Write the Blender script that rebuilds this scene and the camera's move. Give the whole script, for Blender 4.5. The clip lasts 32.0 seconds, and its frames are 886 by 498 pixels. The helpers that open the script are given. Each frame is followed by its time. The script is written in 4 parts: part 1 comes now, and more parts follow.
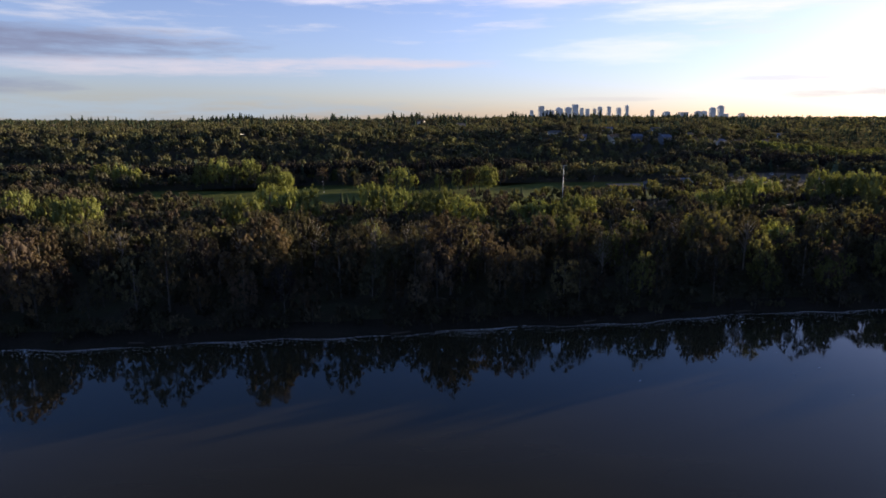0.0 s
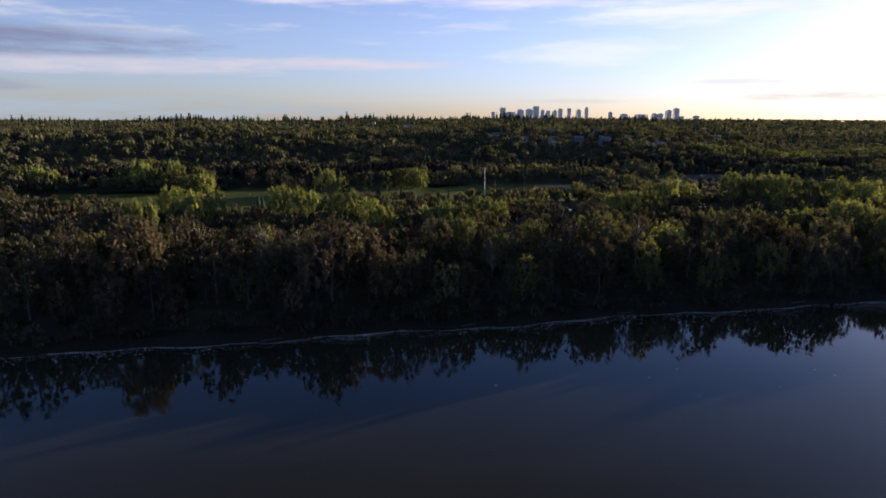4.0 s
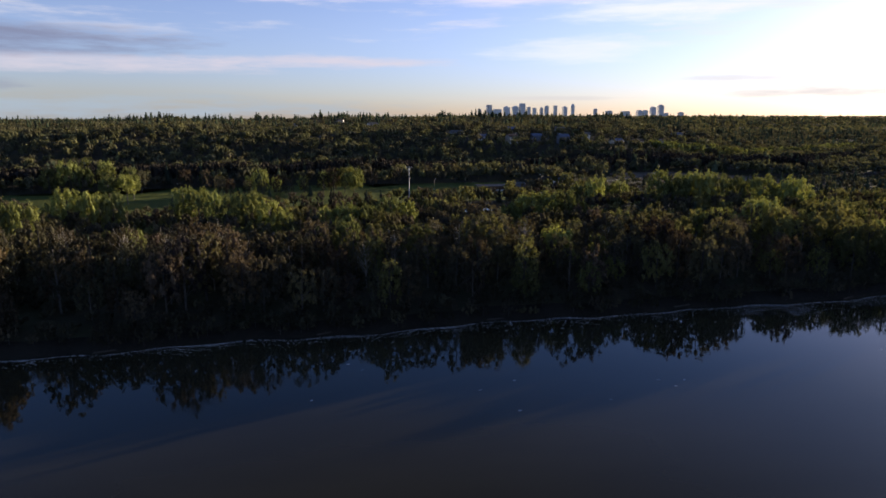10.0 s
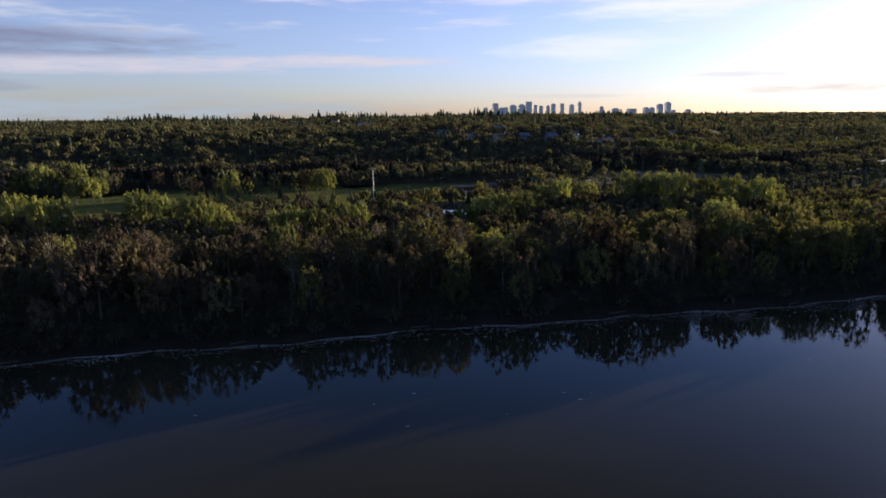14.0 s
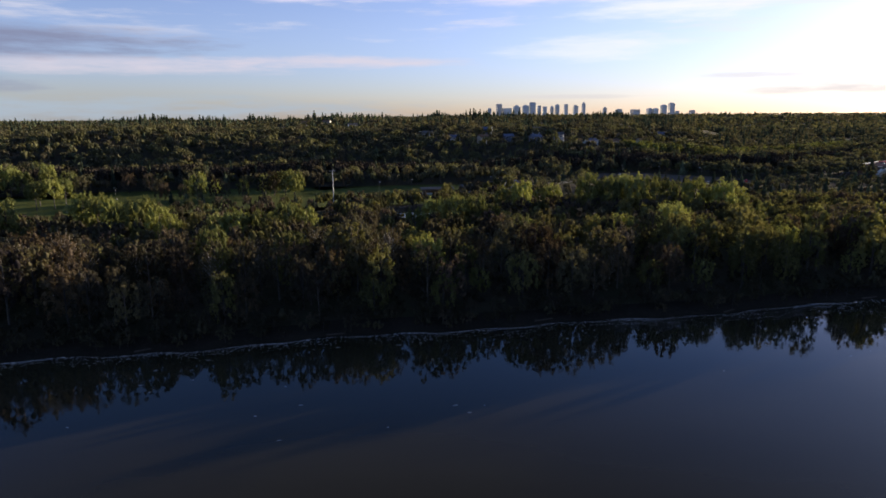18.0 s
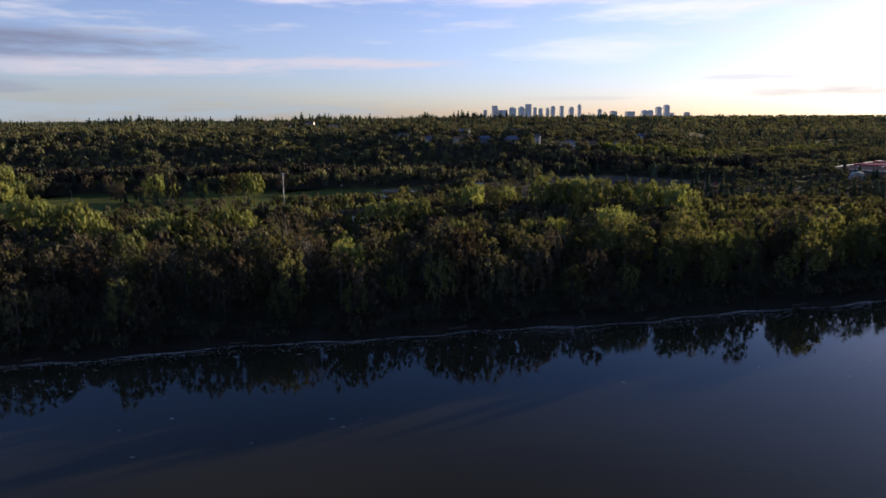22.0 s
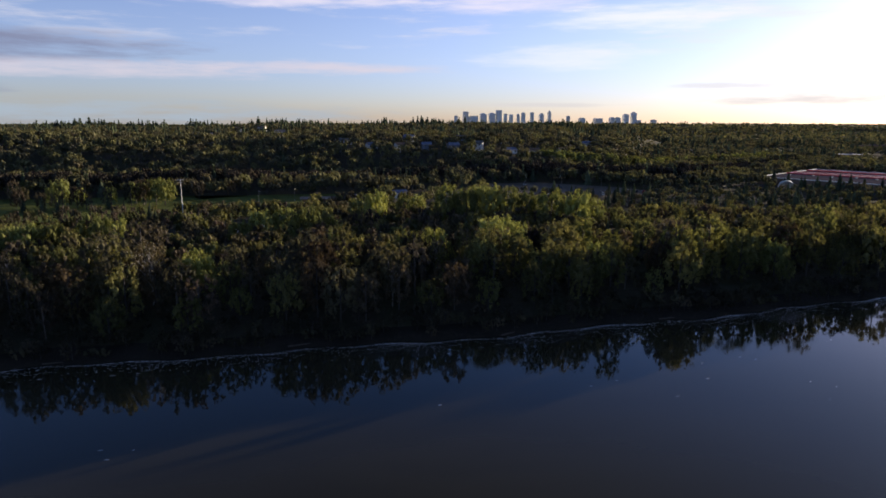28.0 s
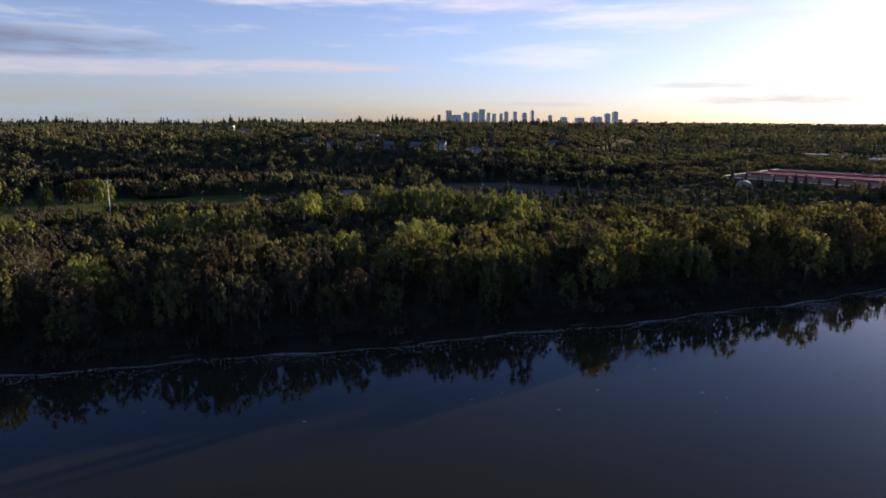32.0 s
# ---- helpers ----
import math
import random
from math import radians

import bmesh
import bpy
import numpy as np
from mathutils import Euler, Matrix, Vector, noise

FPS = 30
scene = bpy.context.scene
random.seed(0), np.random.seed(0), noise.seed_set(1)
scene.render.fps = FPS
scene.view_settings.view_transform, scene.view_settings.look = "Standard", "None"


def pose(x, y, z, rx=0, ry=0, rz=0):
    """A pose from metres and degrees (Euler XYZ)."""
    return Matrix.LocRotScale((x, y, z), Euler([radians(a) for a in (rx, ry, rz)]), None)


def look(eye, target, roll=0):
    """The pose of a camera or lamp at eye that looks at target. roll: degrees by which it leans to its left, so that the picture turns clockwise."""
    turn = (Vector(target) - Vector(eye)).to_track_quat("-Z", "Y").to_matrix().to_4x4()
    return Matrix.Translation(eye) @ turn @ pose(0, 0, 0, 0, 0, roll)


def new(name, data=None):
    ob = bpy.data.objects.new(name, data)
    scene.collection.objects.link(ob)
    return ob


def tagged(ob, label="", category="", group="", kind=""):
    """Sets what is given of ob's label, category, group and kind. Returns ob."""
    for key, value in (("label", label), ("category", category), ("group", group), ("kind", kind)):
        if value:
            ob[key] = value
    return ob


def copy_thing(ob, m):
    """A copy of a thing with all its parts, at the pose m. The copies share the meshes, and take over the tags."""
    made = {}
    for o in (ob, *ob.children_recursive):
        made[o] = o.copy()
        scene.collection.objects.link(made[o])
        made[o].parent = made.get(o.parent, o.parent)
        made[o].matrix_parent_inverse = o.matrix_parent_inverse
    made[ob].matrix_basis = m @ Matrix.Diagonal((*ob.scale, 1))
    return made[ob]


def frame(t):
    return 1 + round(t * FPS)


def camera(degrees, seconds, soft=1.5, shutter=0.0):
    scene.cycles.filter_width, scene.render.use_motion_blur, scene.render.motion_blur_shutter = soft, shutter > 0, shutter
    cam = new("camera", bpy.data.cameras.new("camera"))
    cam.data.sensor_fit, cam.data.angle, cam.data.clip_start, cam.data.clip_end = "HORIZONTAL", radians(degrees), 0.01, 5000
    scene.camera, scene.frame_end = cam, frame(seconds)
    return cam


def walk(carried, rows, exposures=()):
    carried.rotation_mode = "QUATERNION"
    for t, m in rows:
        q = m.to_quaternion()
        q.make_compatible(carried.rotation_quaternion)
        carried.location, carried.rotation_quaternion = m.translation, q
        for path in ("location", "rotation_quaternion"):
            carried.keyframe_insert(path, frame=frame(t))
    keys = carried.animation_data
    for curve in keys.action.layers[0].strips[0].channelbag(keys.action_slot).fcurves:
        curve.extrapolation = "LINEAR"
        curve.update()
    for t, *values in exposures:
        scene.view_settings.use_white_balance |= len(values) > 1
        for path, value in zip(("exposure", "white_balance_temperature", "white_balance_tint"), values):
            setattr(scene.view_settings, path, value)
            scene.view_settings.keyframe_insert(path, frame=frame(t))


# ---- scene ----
cam = camera(70.1, 32.0, soft=1.65)
EXPOSURE = 0.9
METRES, EYE, TILT, LEAN, TURN = 160.0, 45.5, -11.9, 0.0, 0.0
ROWS = [
    (0.0, 0.0, 0.0, 0.0, 0.0, 0.0, -0.0),
    (0.5, 0.0151, 0.0002, 0.0005, -0.45, 0.06, 0.02),
    (1.0, 0.0306, 0.0004, 0.0012, -0.94, 0.08, 0.08),
    (1.5, 0.046, 0.0005, 0.0014, -1.51, 0.08, 0.2),
    (2.0, 0.0613, 0.0018, 0.0019, -2.04, 0.08, 0.28),
    (2.5, 0.0765, 0.0028, 0.0028, -2.44, 0.08, 0.29),
    (3.0, 0.0917, 0.0046, 0.003, -2.6, 0.08, 0.3),
    (3.5, 0.1072, 0.0065, 0.0032, -2.85, 0.09, 0.34),
    (5.5, 0.1707, 0.0134, 0.0057, -3.47, 0.05, 0.47),
    (6.0, 0.186, 0.0158, 0.006, -3.56, 0.03, 0.51),
    (6.5, 0.2016, 0.0185, 0.0064, -3.68, 0.03, 0.54),
    (7.0, 0.2175, 0.0204, 0.0074, -3.71, 0.01, 0.57),
    (7.5, 0.2326, 0.0229, 0.0083, -3.76, -0.02, 0.57),
    (8.0, 0.2483, 0.025, 0.0088, -3.8, -0.01, 0.58),
    (8.5, 0.2633, 0.0276, 0.0091, -3.84, -0.03, 0.62),
    (9.0, 0.2786, 0.0296, 0.0103, -3.81, -0.06, 0.62),
    (9.5, 0.2948, 0.0325, 0.0109, -3.81, -0.09, 0.67),
    (10.0, 0.3105, 0.0349, 0.0117, -3.8, -0.14, 0.75),
    (10.5, 0.3262, 0.0373, 0.0127, -3.75, -0.18, 0.8),
    (11.0, 0.3419, 0.0398, 0.0137, -3.67, -0.21, 0.84),
    (11.5, 0.357, 0.0422, 0.0148, -3.54, -0.24, 0.87),
    (12.0, 0.372, 0.0447, 0.0159, -3.41, -0.24, 0.89),
    (12.5, 0.3872, 0.047, 0.0166, -3.32, -0.26, 0.94),
    (13.0, 0.4027, 0.049, 0.0177, -3.19, -0.26, 0.95),
    (13.5, 0.4182, 0.051, 0.0189, -3.05, -0.27, 0.96),
    (14.0, 0.4338, 0.0532, 0.0198, -2.89, -0.24, 0.99),
    (14.5, 0.4491, 0.0553, 0.0208, -2.72, -0.25, 1.02),
    (16.5, 0.5106, 0.0633, 0.0232, -2.26, -0.19, 0.8),
    (17.0, 0.526, 0.0651, 0.0235, -2.25, -0.18, 0.79),
    (17.5, 0.5415, 0.0672, 0.0241, -2.29, -0.18, 0.79),
    (18.0, 0.5571, 0.0696, 0.0247, -2.31, -0.18, 0.81),
    (18.5, 0.5726, 0.072, 0.0253, -2.34, -0.19, 0.83),
    (19.0, 0.5876, 0.0747, 0.0258, -2.33, -0.18, 0.8),
    (19.5, 0.6027, 0.0766, 0.0261, -2.27, -0.15, 0.78),
    (20.0, 0.6175, 0.0791, 0.0267, -2.22, -0.11, 0.72),
    (20.5, 0.6323, 0.0815, 0.0277, -2.2, -0.1, 0.68),
    (21.0, 0.6479, 0.0836, 0.0283, -2.2, -0.09, 0.71),
    (21.5, 0.6641, 0.0857, 0.0285, -2.27, -0.06, 0.72),
    (22.0, 0.6805, 0.0879, 0.0292, -2.42, -0.04, 0.76),
    (22.5, 0.6962, 0.0905, 0.0301, -2.5, -0.02, 0.78),
    (23.0, 0.7113, 0.0934, 0.0311, -2.54, 0.02, 0.73),
    (23.5, 0.7257, 0.096, 0.032, -2.59, 0.06, 0.68),
    (24.0, 0.7404, 0.098, 0.0325, -2.62, 0.14, 0.6),
    (24.5, 0.7555, 0.1002, 0.0326, -2.7, 0.19, 0.52),
    (25.0, 0.7701, 0.1019, 0.0329, -2.86, 0.25, 0.45),
    (25.5, 0.7852, 0.1041, 0.0333, -3.06, 0.31, 0.42),
    (27.5, 0.8465, 0.1149, 0.0373, -4.37, 0.41, 0.63),
    (28.0, 0.8623, 0.1175, 0.0376, -4.64, 0.4, 0.72),
    (28.5, 0.8783, 0.1206, 0.0384, -4.91, 0.35, 0.81),
    (29.0, 0.895, 0.1231, 0.0393, -5.17, 0.34, 0.86),
    (29.5, 0.9113, 0.1262, 0.0402, -5.35, 0.33, 0.88),
    (30.0, 0.9271, 0.1289, 0.0414, -5.49, 0.33, 0.89),
    (30.5, 0.9419, 0.1322, 0.0424, -5.66, 0.33, 0.88),
    (31.0, 0.9574, 0.1352, 0.0435, -5.74, 0.32, 0.88),
    (31.5, 0.9727, 0.1386, 0.044, -5.82, 0.3, 0.86),
    (32.0, 0.9879, 0.1418, 0.0446, -5.86, 0.29, 0.86),
]
walk(cam, [(t, pose(0, 0, EYE, TILT, LEAN, TURN) @ pose(METRES * x, METRES * y, METRES * z, 90 + pitch, roll, yaw)) for t, x, y, z, yaw, pitch, roll in ROWS], exposures=[(0, EXPOSURE + 0.12), (3, EXPOSURE + 0.07), (25, EXPOSURE + 0.07), (29, EXPOSURE + 0.02), (32, EXPOSURE)])

# ---- world, sun ----
SUN_AZIMUTH, SUN_HEIGHT = 60.0, 6.5
SUN_WAY = Vector((math.sin(radians(SUN_AZIMUTH)) * math.cos(radians(SUN_HEIGHT)), math.cos(radians(SUN_AZIMUTH)) * math.cos(radians(SUN_HEIGHT)), math.sin(radians(SUN_HEIGHT))))


class Nodes:
    """A small wrapper that adds nodes to a tree and links them."""

    def __init__(self, tree):
        self.tree = tree
        tree.nodes.clear()

    def add(self, kind, inputs=(), **settings):
        node = self.tree.nodes.new(kind)
        for key, value in settings.items():
            setattr(node, key, value)
        for key, value in dict(inputs).items():
            if isinstance(value, bpy.types.NodeSocket):
                self.tree.links.new(value, node.inputs[key])
            else:
                node.inputs[key].default_value = value
        return node

    def math(self, op, a, b=0.0, c=0.0, clamp=False):
        return self.add("ShaderNodeMath", {0: a, 1: b, 2: c}, operation=op, use_clamp=clamp).outputs[0]

    def mix(self, factor, a, b, blend="MIX"):
        return self.add("ShaderNodeMix", {0: factor, 6: a, 7: b}, data_type="RGBA", blend_type=blend).outputs[2]

    def noise(self, vector, scale, detail=4.0, rough=0.55):
        return self.add("ShaderNodeTexNoise", {"Vector": vector, "Scale": scale, "Detail": detail, "Roughness": rough}).outputs[0]

    def band(self, value, low, high):
        return self.add("ShaderNodeMapRange", {0: value, 1: low, 2: high, 3: 0.0, 4: 1.0}, interpolation_type="SMOOTHSTEP").outputs[0]


def build_world():
    world = bpy.data.worlds.new("evening_sky")
    scene.world = world
    world.use_nodes = True
    n = Nodes(world.node_tree)
    sky = n.add("ShaderNodeTexSky", sky_type="NISHITA", sun_disc=False, sun_elevation=radians(SUN_HEIGHT), sun_rotation=radians(SUN_AZIMUTH), altitude=700.0, air_density=1.0, dust_density=0.6, ozone_density=2.2)
    way = n.add("ShaderNodeTexCoord").outputs["Generated"]
    xyz = n.add("ShaderNodeSeparateXYZ", {0: way})
    x, y, z = xyz.outputs
    # azimuth from north to the east, and height, in degrees
    az = n.math("MULTIPLY", n.math("ARCTAN2", x, y), 57.2958)
    el = n.math("MULTIPLY", n.math("ARCSINE", z), 57.2958)
    flat = n.add("ShaderNodeCombineXYZ", {0: n.math("MULTIPLY", az, 0.055), 1: n.math("MULTIPLY", el, 0.42), 2: 0.0}).outputs[0]
    fine = n.noise(flat, 2.6, 7.0, 0.62)
    broad = n.noise(flat, 0.9, 5.0, 0.55)
    # clearer and bluer above, paler towards the horizon; unseen top brightened to fill shade
    tint = n.mix(n.band(el, 0.0, 9.0), TINT_LOW, n.mix(n.band(el, 10.0, 22.0), TINT_MIDDLE, n.mix(n.band(el, 22.0, 42.0), TINT_UPPER, n.mix(n.band(el, 46.0, 62.0), TINT_HIGH, TINT_TOP))))
    colour = n.mix(1.0, sky.outputs[0], tint, "MULTIPLY")
    # wide pale aureole of the low sun
    aim = n.add("ShaderNodeVectorMath", {0: way, 1: SUN_WAY}, operation="DOT_PRODUCT").outputs["Value"]
    glow = n.math("MULTIPLY", n.math("POWER", n.math("MAXIMUM", aim, 0.0), 21.0), AUREOLE)
    glow = n.math("ADD", glow, n.math("MULTIPLY", n.math("POWER", n.math("MAXIMUM", aim, 0.0), 5.0), HAZE))
    glow = n.add("ShaderNodeCombineXYZ", {0: glow, 1: n.math("MULTIPLY", glow, 0.98), 2: n.math("MULTIPLY", glow, 0.93)}).outputs[0]
    colour = n.mix(1.0, colour, glow, "ADD")
    # thin high veil of wisps
    veil = n.band(n.math("ADD", n.math("MULTIPLY", broad, 0.6), n.math("MULTIPLY", fine, 0.4)), 0.50, 0.66)
    veil = n.math("MULTIPLY", n.math("MULTIPLY", veil, n.band(el, 3.0, 8.0)), n.math("SUBTRACT", 1.0, n.band(el, 12.0, 18.0)))
    colour = n.mix(n.math("MULTIPLY", veil, 0.55), colour, (7.0, 6.6, 6.9, 1.0))
    # single clouds: azimuth, height, half width, half height, colour, strength
    for a, h, w, v, tint, strength in CLOUDS:
        du = n.math("POWER", n.math("DIVIDE", n.math("SUBTRACT", az, a), w), 2.0)
        dv = n.math("POWER", n.math("DIVIDE", n.math("SUBTRACT", el, h), v), 2.0)
        shape = n.math("SUBTRACT", 1.0, n.math("ADD", du, dv))
        shape = n.math("ADD", shape, n.math("MULTIPLY", n.math("SUBTRACT", fine, 0.5), 2.9))
        colour = n.mix(n.math("MULTIPLY", n.band(shape, -0.25, 1.3), strength), colour, (*tint, 1.0))
    back = n.add("ShaderNodeBackground", {0: colour, 1: SKY_STRENGTH})
    out = n.add("ShaderNodeOutputWorld", {0: back.outputs[0]})


SKY_STRENGTH = 0.066
# overhead sky out of view, raised as fill light for the shaded woods
TINT_TOP = (2.1, 1.8, 1.85, 1.0)
TINT_LOW, TINT_MIDDLE, TINT_UPPER, TINT_HIGH = (1.32, 1.38, 2.45, 1.0), (1.86, 1.57, 2.18, 1.0), (0.86, 0.98, 1.6, 1.0), (0.25, 0.26, 0.34, 1.0)
AUREOLE, HAZE = 4.0, 0.5
GREY, ROSE, PALE = (1.9, 2.1, 3.2), (6.0, 5.4, 6.0), (7.5, 6.9, 7.8)
CLOUDS = [
    (-24.0, 3.9, 14.0, 0.8, ROSE, 0.75),
    (-7.0, 4.4, 13.0, 0.6, ROSE, 0.8),
    (-36.0, 5.5, 20.0, 1.5, GREY, 0.95),
    (-35.0, 2.2, 6.0, 0.7, GREY, 0.6),
    (-33.0, 0.5, 36.0, 1.3, (3.3, 4.0, 4.8), 0.85),
    (-10.0, 9.9, 15.0, 0.8, PALE, 0.7),
    (10.0, 9.8, 9.0, 1.0, PALE, 0.75),
    (15.0, 5.4, 8.0, 1.2, (8.2, 7.9, 8.2), 0.5),
    (34.0, 1.8, 8.0, 0.6, (5.7, 5.4, 5.5), 0.85),
    (29.0, 2.9, 5.0, 0.35, (6.2, 5.8, 5.9), 0.7),
    (22.0, 8.4, 9.0, 1.2, (8.6, 8.3, 8.8), 0.6),
    (12.0, 1.4, 10.0, 0.22, (5.6, 5.3, 5.5), 0.5),
]
build_world()

sun = new("sun", bpy.data.lights.new("sun", "SUN"))
sun.data.energy, sun.data.angle, sun.data.color = 4.6, radians(0.6), (1.0, 0.81, 0.57)
sun.matrix_world = look(SUN_WAY * 100, (0, 0, 0))


# ---- materials ----
def material(name):
    m = bpy.data.materials.new(name)
    m.use_nodes = True
    n = Nodes(m.node_tree)
    return m, n


def finish(n, shader):
    n.add("ShaderNodeOutputMaterial", {0: shader})


def plain(name, colour, rough=0.6, metal=0.0, grain=2.0, spread=0.18, bump=0.1, sheen=0.12):
    """A surface with stains and grain at two scales."""
    m, n = material(name)
    place = n.add("ShaderNodeTexCoord").outputs["Object"]
    stain = n.noise(place, grain * 0.25, 3.0)
    fine = n.noise(place, grain * 6.0, 3.0)
    f = n.math("ADD", n.math("MULTIPLY", stain, 0.6), n.math("MULTIPLY", fine, 0.4))
    dark = tuple(c * (1 - spread) for c in colour) + (1.0,)
    light = tuple(min(1.0, c * (1 + spread)) for c in colour) + (1.0,)
    tone = n.mix(n.band(f, 0.35, 0.65), dark, light)
    relief = n.add("ShaderNodeBump", {"Height": fine, "Strength": bump, "Distance": 0.05})
    s = n.add("ShaderNodeBsdfPrincipled", {"Base Color": tone, "Roughness": rough, "Metallic": metal, "Specular IOR Level": sheen if rough > 0.6 else 0.5, "Normal": relief.outputs[0]})
    finish(n, s.outputs[0])
    return m


def leaves(name, colours, translucent=0.2, uneven=0.42):
    """Foliage: colour runs through the given list from tree to tree, and varies leaf by leaf."""
    m, n = material(name)
    tree = n.add("ShaderNodeAttribute", attribute_name="tint", attribute_type="GEOMETRY").outputs["Fac"]
    own = n.add("ShaderNodeObjectInfo").outputs["Random"]
    leaf = n.add("ShaderNodeNewGeometry").outputs["Random Per Island"]
    pick = n.math("FRACT", n.math("ADD", tree, own))
    ramp = n.add("ShaderNodeValToRGB", {0: pick})
    els = ramp.color_ramp.elements
    while len(els) < len(colours):
        els.new(0.5)
    for i, c in enumerate(colours):
        els[i].position, els[i].color = i / (len(colours) - 1), (*c, 1.0)
    tone = n.mix(1.0, ramp.outputs[0], n.mix(leaf, (0.86, 0.86, 0.88, 1), (1.14, 1.13, 1.08, 1)), "MULTIPLY")
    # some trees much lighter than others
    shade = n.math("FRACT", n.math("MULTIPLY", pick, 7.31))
    tone = n.mix(1.0, tone, n.mix(shade, (1 - uneven, 1 - uneven, 1 - 0.9 * uneven, 1), (1 + uneven, 1 + 0.95 * uneven, 1 + 0.7 * uneven, 1)), "MULTIPLY")
    d = n.add("ShaderNodeBsdfDiffuse", {0: tone})
    t = n.add("ShaderNodeBsdfTranslucent", {0: n.mix(1.0, tone, (1.25, 1.2, 0.72, 1), "MULTIPLY")})
    mixed = n.add("ShaderNodeMixShader", {0: translucent, 1: d.outputs[0], 2: t.outputs[0]})
    finish(n, mixed.outputs[0])
    return m


def bark(name, colour):
    m, n = material(name)
    place = n.add("ShaderNodeTexCoord").outputs["Object"]
    long = n.add("ShaderNodeMapping", {0: place, 3: (3.0, 3.0, 0.4)}).outputs[0]
    f = n.noise(long, 3.0, 5.0, 0.7)
    tone = n.mix(n.band(f, 0.35, 0.65), (*[c * 0.5 for c in colour], 1), (*colour, 1))
    relief = n.add("ShaderNodeBump", {"Height": f, "Strength": 0.6, "Distance": 0.08})
    s = n.add("ShaderNodeBsdfPrincipled", {"Base Color": tone, "Roughness": 0.85, "Normal": relief.outputs[0]})
    finish(n, s.outputs[0])
    return m


def ground_material(name, a, b, c, scale):
    m, n = material(name)
    place = n.add("ShaderNodeNewGeometry").outputs["Position"]
    patch = n.noise(place, scale * 0.04, 4.0)
    mid = n.noise(place, scale * 0.4, 5.0)
    fine = n.noise(place, scale * 4.0, 4.0)
    tone = n.mix(n.band(patch, 0.4, 0.62), (*a, 1), (*b, 1))
    tone = n.mix(n.math("MULTIPLY", n.band(mid, 0.5, 0.7), 0.7), tone, (*c, 1))
    tone = n.mix(n.math("MULTIPLY", fine, 0.5), tone, (0.0, 0.0, 0.0, 1), "SOFT_LIGHT")
    relief = n.add("ShaderNodeBump", {"Height": n.math("ADD", mid, fine), "Strength": 0.8, "Distance": 0.25})
    s = n.add("ShaderNodeBsdfPrincipled", {"Base Color": tone, "Roughness": 0.95, "Specular IOR Level": 0.1, "Normal": relief.outputs[0]})
    finish(n, s.outputs[0])
    return m


def water_material(name, body, rough, ripple, pitch=1.6):
    m, n = material(name)
    place = n.add("ShaderNodeNewGeometry").outputs["Position"]
    long = n.add("ShaderNodeMapping", {0: place, 2: (0, 0, radians(10)), 3: (0.35, 1.0, 1.0)}).outputs[0]
    small = n.noise(long, pitch, 3.0)
    swell = n.noise(long, 0.12, 3.0)
    silt = n.mix(n.band(n.noise(long, 0.03, 4.0), 0.35, 0.65), (*[c * 0.85 for c in body], 1), (*[c * 1.15 for c in body], 1))
    height = n.math("ADD", n.math("MULTIPLY", small, 0.12), n.math("MULTIPLY", swell, 0.8))
    relief = n.add("ShaderNodeBump", {"Height": height, "Strength": ripple, "Distance": 0.12})
    # calmer and rougher lanes
    gloss = n.math("ADD", rough, n.math("MULTIPLY", n.band(swell, 0.45, 0.7), 0.05))
    s = n.add("ShaderNodeBsdfPrincipled", {"Base Color": silt, "Roughness": gloss, "IOR": 1.333, "Normal": relief.outputs[0]})
    finish(n, s.outputs[0])
    return m


RIVERSIDE_LEAVES = leaves("riverside_leaves", [(0.098, 0.093, 0.064), (0.068, 0.069, 0.053), (0.121, 0.093, 0.080), (0.079, 0.078, 0.059), (0.110, 0.100, 0.064), (0.074, 0.066, 0.066), (0.098, 0.098, 0.059)], 0.4)
BRIGHT_LEAVES = leaves("bright_leaves", [(0.187, 0.208, 0.080), (0.215, 0.231, 0.087), (0.170, 0.193, 0.080), (0.198, 0.214, 0.094)], 0.42)
UPLAND_LEAVES = leaves("upland_leaves", [(0.120, 0.119, 0.076), (0.140, 0.137, 0.082), (0.099, 0.100, 0.071), (0.137, 0.121, 0.082), (0.122, 0.124, 0.073), (0.163, 0.161, 0.082), (0.089, 0.090, 0.071), (0.127, 0.126, 0.078)], 0.36, 0.26)
SPRUCE_NEEDLES = leaves("spruce_needles", [(0.060, 0.079, 0.052), (0.078, 0.095, 0.060), (0.052, 0.066, 0.049)], 0.12)
OLIVE_LEAVES = leaves("olive_leaves", [(0.143, 0.150, 0.068), (0.117, 0.127, 0.063), (0.158, 0.157, 0.076), (0.128, 0.125, 0.069)], 0.5)
# darker than leaves: the stand's shaded front is put into this colour
SHADE_TONED_LEAVES = leaves("stand_leaves", [(0.050, 0.043, 0.040), (0.041, 0.038, 0.035), (0.056, 0.048, 0.042), (0.045, 0.045, 0.035)], 0.06)
BUDDING_LEAVES = leaves("budding_leaves", [(0.108, 0.083, 0.058), (0.087, 0.072, 0.056), (0.117, 0.090, 0.061), (0.078, 0.062, 0.055)], 0.35)
SHRUB_LEAVES = leaves("shrub_leaves", [(0.060, 0.055, 0.039), (0.050, 0.048, 0.033), (0.074, 0.063, 0.051)])
BARK = bark("grey_bark", (0.075, 0.065, 0.055))
PALE_BARK = bark("pale_bark", (0.13, 0.115, 0.1))
WHITE_BARK = bark("bleached_bark", (0.34, 0.31, 0.27))
